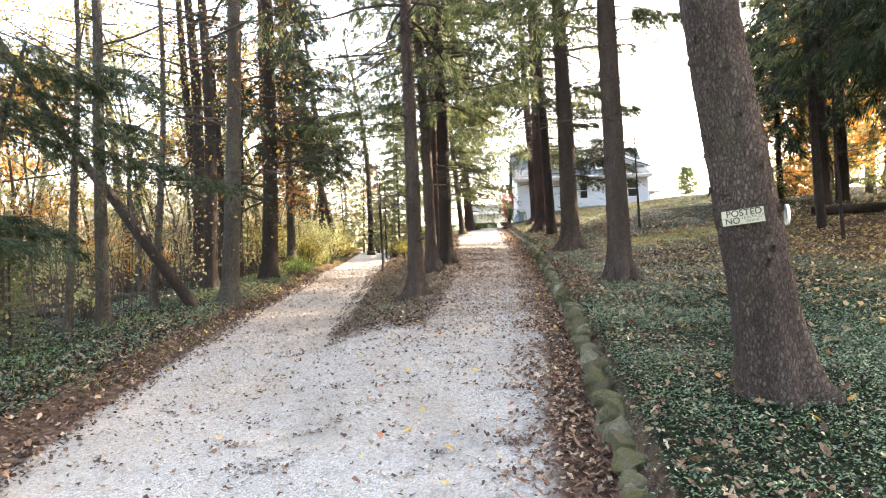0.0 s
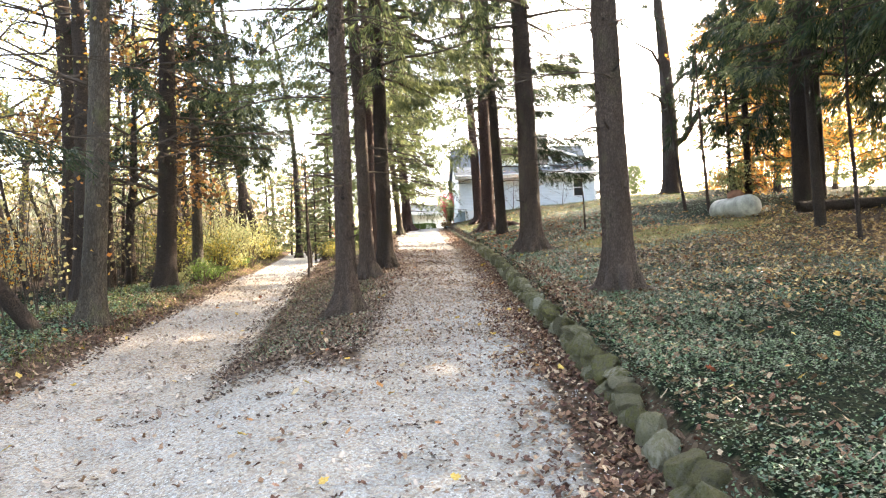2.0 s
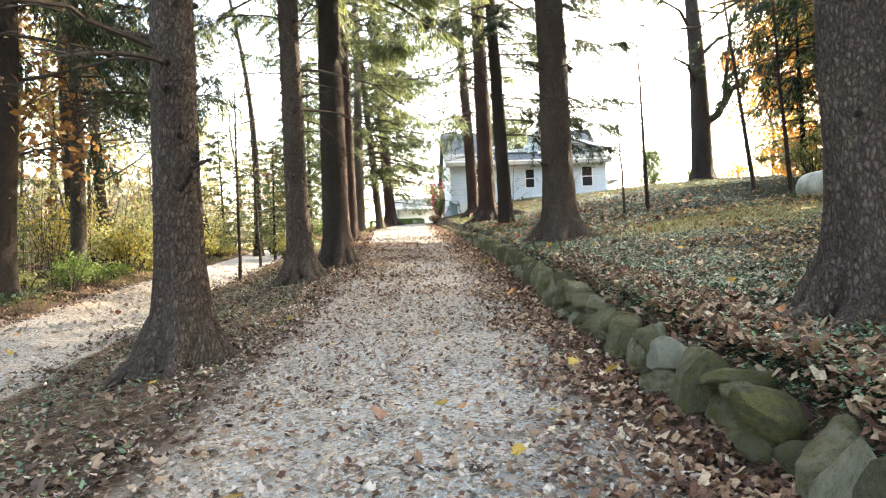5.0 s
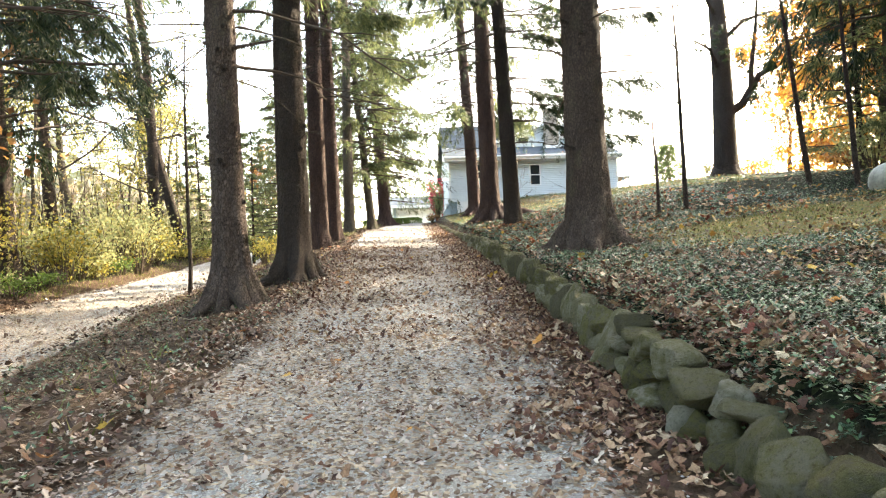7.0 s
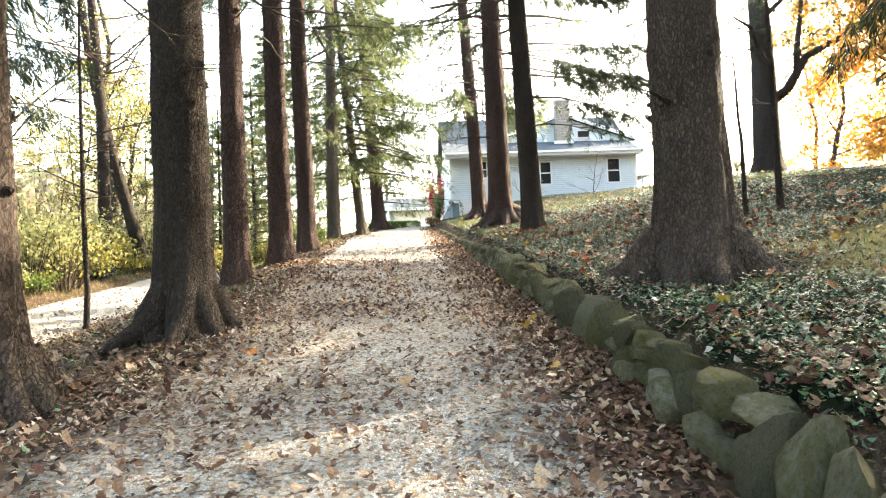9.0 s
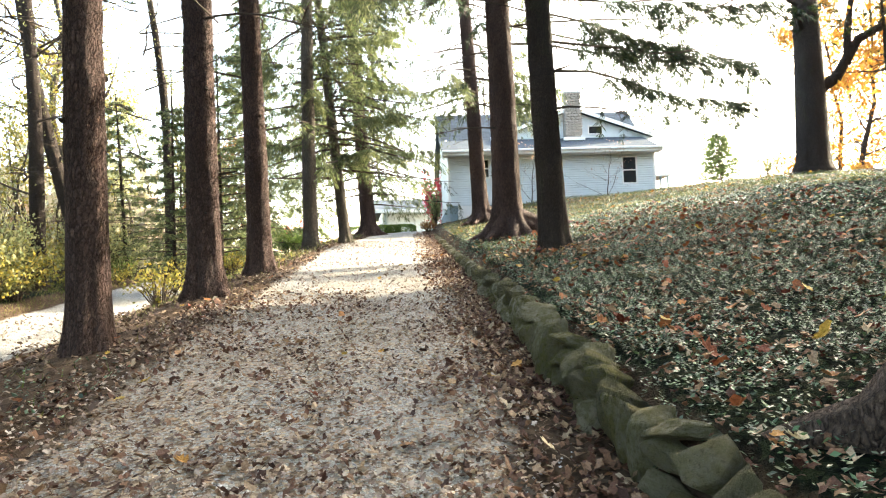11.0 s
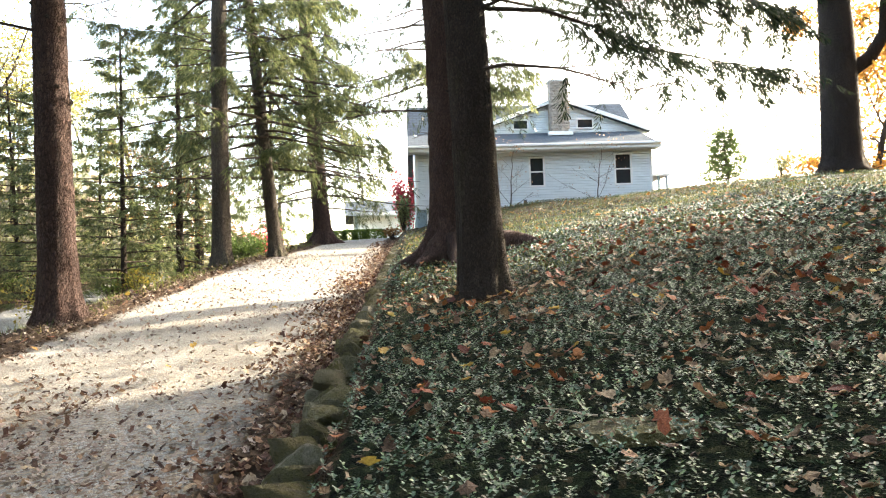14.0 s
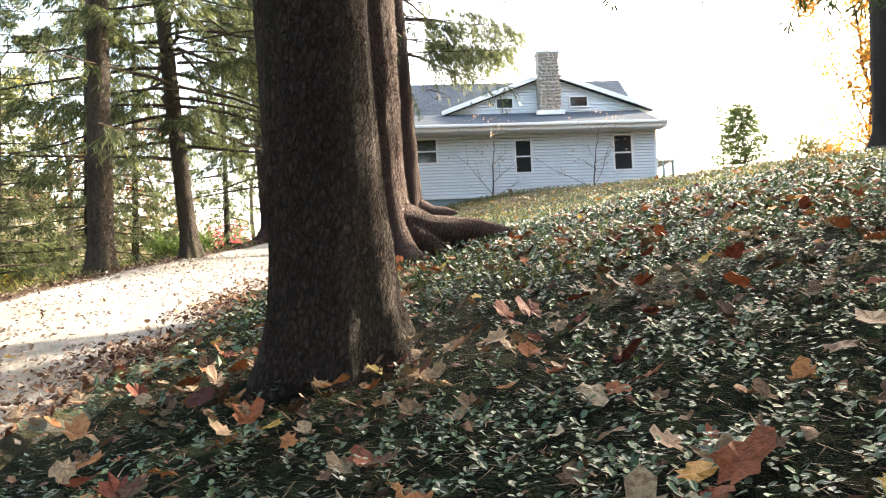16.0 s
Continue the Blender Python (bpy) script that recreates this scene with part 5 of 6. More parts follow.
for k, (az, z, L) in enumerate(((0.25, 4.7, 5.0), (0.35, 4.2, 4.8), (0.12, 5.0, 4.6), (0.45, 4.6, 5.2), (0.30, 3.8, 4.5), (0.20, 4.3, 5.2), (0.40, 5.0, 4.6), (0.25, 2.5, 3.2), (-0.1, 2.2, 3.0), (0.55, 2.3, 2.6))):
    w, l = conifer_crown(720 + k, z, z + 0.1, L, 1, 0.52, 0.11, 100, 22, 0.25, az=(az, az + 0.04), length=lambda f: L)
    b = part("bough", w, TWIG, t)
    part("needles", l, NEEDLE_DARK, b)
for x, y, s in ((-4.6, 10.6, 0.30), (-6.0, 13.5, 0.35)):
    wood_tree("spruce_tree", x, y, YOUNG_SPRUCE, "small hemlock seedling in the wood", s, 40 * x, "spruces beyond the lane")


# ---- shrubs ----
def shrub(name, x, y, w, d, h, n, size, mat, label, twigs=26, group="", category="shrub"):
    """Stems that spread from the foot, and leaves in an uneven cloud."""
    rng = np.random.default_rng(int(abs(x) * 101 + y * 37))
    t = thing(name, x, y, at_ground(x, y), label, category, group)
    wood, tips = Geo(), []
    for _ in range(twigs):
        a, q = rng.uniform(0, 6.28), rng.uniform(0.25, 1.0)
        e = np.array([math.cos(a) * w * q, math.sin(a) * d * q, h * rng.uniform(0.45, 1.0)])
        m = e * (0.45, 0.45, 0.6) + rng.normal(0, 0.05, 3)
        b = np.array([math.cos(a) * 0.1 * w, math.sin(a) * 0.1 * d, -0.05])
        tube(wood, [b, m, e], [0.013, 0.009, 0.003], 4, cap=False)
        tips += [m, e, (m + e) / 2, e * 0.8 + m * 0.2]
    tagged(part("stem_work", wood, TWIG, t), kind="stuff")
    tips = np.array(tips)
    c = tips[rng.integers(0, len(tips), n)] + rng.normal(0, 1, (n, 3)) * (0.16 * w, 0.16 * d, 0.12 * h)
    c[:, 2] = np.abs(c[:, 2]) + 0.03
    g = Geo()
    g.many(leaf_cards(rng, c, size), FOLDED)
    part("foliage", g, mat, t)
    return t


rng = np.random.default_rng(15)
for k in range(26):
    y = rng.uniform(25.5, 47)
    x = float(lane_mid(y)) - 1.6 - rng.random() ** 1.5 * 3.2
    shrub("shrub", x, y, rng.uniform(0.8, 1.5), rng.uniform(0.8, 1.5), rng.uniform(0.8, 2.1), 1100, 0.085, (LEAF_YELLOW, LEAF_OLIVE, LEAF_YELLOW)[k % 3],
          "yellowing thicket shrub beside the gravel lane", group="shrubs beside the lane")
for k in range(18):
    y = rng.uniform(20, 44)
    x = float(lane_mid(y)) - 1.35 - rng.random() * 0.8
    shrub("shrub", x, y, rng.uniform(0.35, 0.7), rng.uniform(0.35, 0.7), rng.uniform(0.25, 0.7), 420, 0.06, (LEAF_OLIVE, LEAF_YELLOW, LEAF_GREEN)[k % 3],
          "low weedy yellow-green shrub at the lane's edge", 14, "weeds beside the lane")
for k in range(9):
    y = rng.uniform(32, 50)
    x = float(lane_mid(y)) + 1.4 + rng.random() * 0.8
    shrub("shrub", x, y, 0.6, 0.6, rng.uniform(0.5, 1.1), 500, 0.07, (LEAF_OLIVE, LEAF_GREEN)[k % 2], "low green shrub on the bank below the pines", group="shrubs below the pines")
for k in range(14):
    x, y = rng.uniform(-14, -5.5), rng.uniform(15, 34)
    shrub("shrub", x, y, rng.uniform(0.9, 1.6), rng.uniform(0.9, 1.6), rng.uniform(1.0, 2.6), 750, 0.09, (LEAF_YELLOW, LEAF_OLIVE, LEAF_ORANGE)[k % 3], "leggy golden understorey shrub in the wood", group="understorey shrubs")
shrub("shrub", -4.7, 13.9, 0.5, 0.4, 0.7, 160, 0.10, LEAF_YELLOW, "small bright yellow seedling shrub in the wood")
shrub("shrub", 3.4, 46.4, 1.4, 1.2, 2.1, 2600, 0.085, LEAF_YELLOW, "tall yellow-green thicket shrub beside the gravel lane", 40)
shrub("juniper_shrub", 7.1, 52.4, 1.6, 1.2, 1.25, 5000, 0.09, LEAF_GREEN, "spreading bright green juniper bush above the lane", 40)
shrub("red_shrub", 8.2, 68, 1.6, 1.4, 2.6, 2600, 0.14, LEAF_RED, "crimson autumn shrub beyond the lawn")
shrub("red_shrub", 15.0, 54.6, 0.7, 0.7, 2.9, 2200, 0.13, LEAF_RED, "crimson Japanese maple at the house corner", category="shrub")
shrub("shrub", 13.85, 50.2, 0.35, 0.35, 1.5, 1100, 0.09, LEAF_YELLOW, "yellow-green bush at the house corner")
shrub("shrub", 12.95, 48.3, 0.4, 0.4, 0.45, 500, 0.07, LEAF_BROWN, "low dry bush at the house corner")
wood_tree("spruce_tree", 25.35, 43.9, CREST_CONIFER, "small conical pale green conifer on the crest", 1.0, 0, "spruces beyond the lane")
wood_tree("spruce_tree", 25.4, 45.0, YOUNG_SPRUCE, "small pale green conifer on the crest", 0.36, 0, "spruces beyond the lane")
shrub("shrub", 27.5, 43.5, 0.9, 0.7, 0.9, 700, 0.09, LEAF_YELLOW, "low yellow bush on the crest")
shrub("shrub", 17.6, 24.6, 0.9, 0.9, 1.3, 1100, 0.09, LEAF_YELLOW, "yellow-green bush behind the fuel tank")
shrub("shrub", 21.5, 28.6, 1.4, 1.0, 1.0, 1100, 0.10, LEAF_BROWN, "low rust-red bushes on the crest")
th = radians(-12.8)
for s, sc, turn in ((3.6, 1.38, 20), (7.06, 1.22, 140)):
    x, y = 13.95 + s * math.cos(th) - 1.0 * math.sin(-th), 48.05 + s * math.sin(th) - 1.0 * math.cos(th)
    wood_tree("shrub", x, y, HOUSE_SHRUB, "nearly bare twiggy shrub with a few pale orange leaves", sc, turn, "shrubs at the house", "shrub")

# thicket of thin stems and sere leaves that fills the wood beyond the lane
rng = np.random.default_rng(23)
SERE = foliage("sere_leaves", [(0.0, (0.15, 0.105, 0.06)), (0.3, (0.25, 0.19, 0.095)), (0.6, (0.21, 0.22, 0.10)), (0.85, (0.35, 0.27, 0.13)), (1.0, (0.29, 0.31, 0.15))], 0.55)
stems, cards = Geo(), []
for k in range(1500):
    y = rng.uniform(9, 66)
    x = float(lane_mid(y)) - 3.0 - 15 * rng.random() ** 1.2
    base = np.array([x, y, at_ground(x, y) - 0.05])
    hgt = rng.uniform(0.7, 4.2) * (1.0 if y > 20 else 0.8)
    out = rng.normal(0, 0.16 * hgt, 2)
    mid = base + (*(out * 0.35), hgt * 0.55)
    tip = base + (*out, hgt)
    tube(stems, [base, mid, tip], [0.013, 0.009, 0.003], 3, cap=False)
    for _ in range(2):
        d = rng.normal(0, 0.3, 3) + (0, 0, 0.3)
        tube(stems, [mid, mid + d * 0.5 * hgt], [0.006, 0.002], 3, cap=False)
    cards.append(mid + (tip - mid) * rng.uniform(-0.4, 1.0, (13, 1)) + rng.normal(0, 0.10 * hgt, (13, 3)))
single("undergrowth", stems, TWIG, "thin bare brown stems of the woodland thicket", "undergrowth", kind="stuff")
g = Geo()
g.many(leaf_cards(rng, np.concatenate(cards), 0.10), FOLDED)
single("undergrowth_leaves", g, SERE, "sere tan and olive leaves on the woodland thicket", "undergrowth", kind="stuff")

# far woods that close the view
rng = np.random.default_rng(19)
g = Geo()
pts = []
for k in range(520):
    a = rng.uniform(radians(88), radians(250))
    R = 40 + 55 * (k / 520) ** 0.8
    c = np.array([3 + R * math.cos(a), 25 + R * math.sin(a)])
    hgt = rng.uniform(2.0, 5.0) if R < 55 else rng.uniform(4, 10)
    for _ in range(30):
        pts.append([*(c + rng.normal(0, 1.7, 2)), at_ground(*c) + rng.uniform(0.02, 1) ** 1.3 * hgt])
for _ in range(120):
    a = rng.uniform(radians(-75), radians(-10))
    R = rng.uniform(60, 95)
    c = np.array([3 + R * math.cos(a), 25 + R * math.sin(a)])
    for _ in range(26):
        pts.append([*(c + rng.normal(0, 1.7, 2)), at_ground(*c) + rng.uniform(0.05, 1) * 9])
pts = np.array(pts)
g.many(leaf_cards(rng, pts, 0.75), FOLDED)
band = []
for k in range(430):
    a = rng.uniform(radians(95), radians(175))
    R = rng.uniform(29, 52)
    c = np.array([3 + R * math.cos(a), 22 + R * math.sin(a)])
    hgt = rng.uniform(2.5, 8.0) * (0.55 + 0.45 * R / 52)
    band.append(np.stack([*(c[:, None] + rng.normal(0, 1.3, (2, 34))), at_ground(*c) + rng.uniform(0.02, 1, 34) ** 1.2 * hgt], 1))
h = Geo()
h.many(leaf_cards(rng, np.concatenate(band), 0.8), FOLDED)
single("pale_thicket", h, LEAF_HAZED, "pale sunlit tan and yellow-green thicket beyond the lane, haze put into its colour", "trees", kind="stuff")
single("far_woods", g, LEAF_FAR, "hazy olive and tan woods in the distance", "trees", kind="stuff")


# ---- things on the rise and at the house ----
def fuel_tank(x, y, turn):
    grey = plain("tank_paint", (0.27, 0.262, 0.225), 0.6, 0.25, 0.4, 3.0)
    rust = plain("rusty_lid", (0.16, 0.075, 0.045), 0.8, 0.2, 0.3)
    dark = plain("tank_lower", (0.30, 0.26, 0.21), 0.8, 0.2, 0.3, 4.0)
    t = thing("fuel_tank", x, y, at_ground(x, y) - 0.30, "weathered pale grey propane tank with a rusty brown lid", "tank", turn=turn)
    g = Geo()
    r, L = 0.37, 2.15
    s = np.linspace(0, 1, 9)
    xs = np.concatenate([-L / 2 + 0.32 * (1 - np.cos(s * np.pi / 2)), L / 2 - 0.32 * (1 - np.cos(s[::-1] * np.pi / 2))])
    rr = np.concatenate([r * np.sin(s * np.pi / 2), r * np.sin(s[::-1] * np.pi / 2)]).clip(0.004)
    tube(g, np.stack([xs, 0 * xs, 0 * xs + 0.52], 1), rr, 28)
    part("shell", g, grey, t, smooth=True)
    g = Geo()
    tube(g, [(-0.1, 0, 0.84), (-0.1, 0, 1.00), (-0.1, 0, 1.09)], [0.25, 0.245, 0.14], 16)
    part("lid", g, rust, t, "rusty domed valve lid", True)
    g = Geo()
    for k in (-1, 1):
        g = Geo()
        box(g, (k * 0.7 - 0.05, -0.2, -0.06), (k * 0.7 + 0.05, 0.2, 0.2), 0.01)
        part("foot", g, dark, t)
    g = Geo()
    box(g, (-L / 2 + 0.3, -r - 0.006, 0.50), (L / 2 - 0.3, -r + 0.02, 0.53), 0.004)
    part("seam", g, dark, t, "brown weld seam")


fuel_tank(15.0, 21.4, 84)


def no_hunting_sign():
    """The plate nailed to the leaning spruce."""
    cream = plain("sign_plate", (0.30, 0.275, 0.195), 0.6, 0.3, 0.22, 14)
    ink = plain("sign_ink", (0.045, 0.04, 0.03), 0.6, 0.2)
    m = pose(3.085, 4.585, 2.085, 90, 0, -34) @ pose(0, 0, 0, 0, 0, 5.5) @ Matrix.Diagonal((0.83, 0.83, 1, 1))
    t = new("warning_sign")
    t.matrix_basis = m
    tagged(t, "cream warning sign with dark lettering nailed to a trunk", "sign")
    g = Geo()
    box(g, (-0.178, -0.068, -0.004), (0.178, 0.068, 0.004), 0.002)
    part("plate", g, cream, t)
    for text, x, y, size in (("POSTED", 0.012, 0.008, 0.083), ("NO", -0.090, -0.056, 0.080), ("HUNTING", 0.072, -0.026, 0.036), ("FISHING", 0.072, -0.055, 0.032)):
        c = bpy.data.curves.new("lettering", "FONT")
        c.body, c.size, c.extrude, c.align_x, c.offset = text, size, 0.0008, "CENTER", 0.0012 if size > 0.05 else 0
        c.materials.append(ink)
        o = new("lettering", c)
        o.parent = t
        o.matrix_basis = pose(x, y, 0.006)
    g = Geo()
    for k in (-0.165, 0.165):
        g = Geo()
        tube(g, [(k, 0.0, 0.003), (k, 0, 0.008)], [0.006, 0.005], 8)
        part("nail", g, ink, t)
    white = plain("plastic_lid", (0.70, 0.69, 0.64), 0.4, 0.5, 0.06)
    g = Geo()
    tube(g, [(0, 0, 0), (0, 0, 0.018), (0, 0, 0.024)], [0.085, 0.085, 0.07], 24)
    single("round_marker", g, white, "round white plastic marker nailed to a trunk", "sign", smooth=False, place=pose(3.545, 4.72, 2.10, 90, 0, 62))


no_hunting_sign()


def garage():
    white = plain("garage_white", (0.70, 0.71, 0.70), 0.5, 0.4, 0.05)
    wallm = plain("garage_wall", (0.52, 0.56, 0.56), 0.6, 0.3, 0.06)
    roofm = bpy.data.materials["grey_shingles"]
    blue = plain("blue_grey_paint", (0.30, 0.38, 0.42), 0.6, 0.3)
    t = thing("garage", 13.3, 61.0, 4.75, "low pale garage with two white overhead doors", "garage", turn=-8)
    g = Geo()
    for x0, x1 in ((0.0, 0.35), (3.05, 3.45), (6.15, 6.6)):
        box(g, (x0, 0, 0), (x1, 0.15, 2.05))
    box(g, (0, 0, 2.05), (6.6, 0.15, 2.3))
    box(g, (0, 0.15, 0), (0.15, 6, 2.3))
    box(g, (6.45, 0.15, 0), (6.6, 6, 2.3))
    box(g, (0.15, 5.85, 0), (6.45, 6, 2.3))
    part("wall", g, wallm, t)
    for x0 in (0.352, 3.452):
        d = part("overhead_door", Geo_box((x0, 0.05, 0.0), (x0 + 2.694, 0.10, 2.046), 0.004), white, t, "white panelled overhead door")
        for r in range(4):
            for c in range(4):
                part("panel", Geo_box((x0 + 0.08 + c * 0.65, 0.035, 0.08 + r * 0.5), (x0 + 0.62 + c * 0.65, 0.052, 0.44 + r * 0.5), 0.008), white, d)
    for x0 in (0.1, 3.2, 6.3):
        part("post", Geo_box((x0, -0.03, 0), (x0 + 0.14, -0.002, 2.25), 0.005), blue, t)
    g = Geo()
    prism(g, [(-0.6, 2.28), (3.0, 3.35), (6.6, 2.28), (6.6, 2.16), (3.0, 3.21), (-0.6, 2.16)], -0.5, 7.1, lambda p, q, r: (r, p, q))
    part("roof", g, roofm, t, "low grey shingle roof")
    part("fascia", Geo_box((-0.5, -0.66, 2.12), (7.1, -0.604, 2.32), 0.004), white, t)


garage()
for k, (x, y, w) in enumerate(((10.9, 55.4, 0.75), (11.7, 55.9, 0.45), (12.3, 55.8, 0.42), (12.85, 55.7, 0.42), (13.5, 55.4, 0.6))):
    rng = np.random.default_rng(300 + k)
    t = thing("hedge_shrub", x, y, at_ground(x, y), "clipped dark green boxwood at the lawn's edge", "shrub", "clipped boxwoods")
    p = rng.uniform(-1, 1, (3600, 3))
    s = (np.abs(p) ** 4).sum(1) ** 0.25
    p = p / s[:, None] * rng.uniform(0.8, 1.02, (3600, 1)) * (w, 0.5, 0.42) + (0, 0, 0.42)
    g = Geo()
    g.many(leaf_cards(rng, p, 0.07), FOLDED)
    part("foliage", g, LEAF_GREEN, t)
    g = Geo()
    tube(g, [(0, 0, -0.05), (0, 0, 0.5)], [0.04, 0.02], 7)
    part("stem", g, TWIG, t)

# flagstone in the ground cover, stump by the house
g = Geo()
rng = np.random.default_rng(4)
a = np.linspace(0, 2 * np.pi, 12, endpoint=False)
r = 1 + rng.uniform(-0.16, 0.16, 12)
prism(g, [(0.21 * math.cos(t) * q, 0.11 * math.sin(t) * q) for t, q in zip(a, r)], -0.08, 0.035, lambda p, q, z: (p, q, z))
single("flagstone", g, FIELD_STONE, "flat weathered flagstone lying in the ground cover", "stone", place=pose(8.89, 24.40, at_ground(8.89, 24.40), 4, -5, -40))
g = Geo()
tube(g, [(-2.2, 0, 0.12), (-0.8, 0.1, 0.16), (0.8, 0, 0.18), (2.4, -0.2, 0.16)], [0.16, 0.16, 0.15, 0.12], 12, 0.05, rng)
single("fallen_log", g, BARK_DARK, "thick dark fallen log on the leafy rise", "log", smooth=True, place=pose(17.6, 18.6, at_ground(17.6, 18.6), 0, 0, -20))


# ---- fallen leaves, ground cover and gravel ----
def scatter(rng, n, y_lo, y_hi, left, right, skew=1.0):
    y = rng.uniform(y_lo, y_hi, n)
    u = rng.random(n) ** skew
    x = left(y) + (right(y) - left(y)) * u
    return x, y


def lying(rng, x, y, size, shape, faces, tilt=0.35, lift=0.012, curl=0.3, crease=0.10):
    """Leaves of one outline (in its own plane, unit size) laid on the ground with random turn, tilt and curl."""
    n = len(x)
    z = land(x, y) + lift * rng.uniform(0.3, 2.2, n) + 0.015 * np.exp(-((x - wall_x(y) - 0.32) / 0.22) ** 2)
    a = rng.uniform(0, 6.28, n)
    s = size * rng.uniform(0.55, 1.35, n)
    sh = np.asarray(shape, float)
    px = sh[None, :, 0] * s[:, None]
    py = sh[None, :, 1] * s[:, None]
    c = rng.uniform(-0.3, 1.0, n) * curl
    pz = (px ** 2 + 0.6 * py ** 2) / s[:, None] * c[:, None] * 2.2
    tx, ty = rng.normal(0, tilt, n), rng.normal(0, tilt, n)
    pz = pz + px * tx[:, None] + py * ty[:, None]
    pz = pz + rng.normal(0, crease, pz.shape) * s[:, None]
    pz = pz - pz.min(1)[:, None] * 0.85
    X = x[:, None] + px * np.cos(a)[:, None] - py * np.sin(a)[:, None]
    Y = y[:, None] + px * np.sin(a)[:, None] + py * np.cos(a)[:, None]
    return np.stack([X, Y, z[:, None] + pz], -1)


OVAL = [(-0.5, 0), (-0.15, -0.24), (0.25, -0.2), (0.5, 0), (0.25, 0.2), (-0.15, 0.24)]
OVAL_F = [(0, 1, 2, 3), (0, 3, 4, 5)]
CRUMPLED = [(-0.5, 0.05), (-0.2, -0.33), (0.12, -0.20), (0.46, -0.30), (0.5, 0.12), (0.15, 0.18), (-0.12, 0.42)]
CRUMPLED_F = [(0, 1, 2), (0, 2, 5), (2, 3, 4), (2, 4, 5), (0, 5, 6)]
MAPLE = [(0, 0), (-0.40, 0), (-0.26, -0.20), (-0.36, -0.36), (-0.06, -0.34), (0.06, -0.48), (0.18, -0.26), (0.40, -0.30), (0.54, 0.0), (0.40, 0.30), (0.18, 0.26), (0.06, 0.48), (-0.06, 0.34), (-0.36, 0.36), (-0.26, 0.20)]
MAPLE_F = [(0, i, i + 1) for i in range(1, 14)] + [(0, 14, 1)]
PALE = foliage("pale_dry_leaves", [(0.0, (0.10, 0.065, 0.05)), (0.25, (0.23, 0.165, 0.135)), (0.5, (0.34, 0.27, 0.235)), (0.8, (0.38, 0.32, 0.27)), (1.0, (0.46, 0.39, 0.33))], 0.1, 0.75)
DARK_DRY = foliage("dark_leaf_litter", [(0.0, (0.025, 0.014, 0.010)), (0.4, (0.065, 0.038, 0.028)), (0.75, (0.12, 0.076, 0.054)), (1.0, (0.25, 0.18, 0.13))], 0.1, 0.75)
BANK_DRY = foliage("bank_leaves", [(0.0, (0.055, 0.03, 0.018)), (0.3, (0.14, 0.082, 0.048)), (0.65, (0.24, 0.165, 0.10)), (0.9, (0.37, 0.285, 0.19)), (1.0, (0.46, 0.38, 0.26))], 0.15, 0.7, mottle=0.8)
RED_DRY = foliage("red_brown_leaves", [(0.0, (0.042, 0.018, 0.014)), (0.3, (0.11, 0.047, 0.030)), (0.6, (0.20, 0.105, 0.062)), (0.85, (0.33, 0.215, 0.135)), (1.0, (0.48, 0.38, 0.27))], 0.12, 0.7, mottle=0.6)
RUST = foliage("rust_red_leaves", [(0.0, (0.07, 0.016, 0.012)), (0.3, (0.18, 0.045, 0.025)), (0.6, (0.30, 0.10, 0.04)), (0.85, (0.40, 0.18, 0.07)), (1.0, (0.46, 0.34, 0.25))], 0.15, 0.7, mottle=0.6)
BRIGHT = foliage("bright_fallen_leaves", [(0.0, (0.44, 0.27, 0.05)), (0.2, (0.50, 0.37, 0.10)), (0.38, (0.42, 0.15, 0.035)), (0.6, (0.38, 0.30, 0.21)), (0.8, (0.28, 0.06, 0.04)), (1.0, (0.50, 0.43, 0.29))], 0.2, 0.6, mottle=0.5)
VINCA = foliage("periwinkle_leaves", [(0.0, (0.010, 0.028, 0.012)), (0.5, (0.030, 0.080, 0.036)), (0.85, (0.066, 0.138, 0.058)), (1.0, (0.115, 0.185, 0.07))], 0.18, 0.36)
VINCA.node_tree.nodes["Principled BSDF"].inputs["Specular IOR Level"].default_value = 0.56

rng = np.random.default_rng(1234)
TAN_DRY = foliage("tan_leaves", [(0.0, (0.10, 0.055, 0.03)), (0.3, (0.22, 0.13, 0.06)), (0.65, (0.36, 0.23, 0.10)), (0.9, (0.46, 0.31, 0.13)), (1.0, (0.52, 0.40, 0.20))], 0.2, 0.7)
GRASS = foliage("thin_grass", [(0.0, (0.05, 0.075, 0.016)), (0.5, (0.12, 0.145, 0.034)), (0.8, (0.21, 0.19, 0.06)), (1.0, (0.27, 0.22, 0.09))], 0.4)
NEEDLE_FALLEN = foliage("fallen_needles", [(0.0, (0.05, 0.028, 0.016)), (0.6, (0.16, 0.09, 0.05)), (1.0, (0.36, 0.27, 0.18))], 0.1)
TWIG_PALE = plain("pale_twig", (0.30, 0.25, 0.19), 0.8, 0.2, 0.25)
wl, dl = (lambda o: lambda y: wall_x(y) + o), (lambda o: lambda y: drive_left(y) + o)
lm = lambda o: lambda y: lane_mid(y) + o


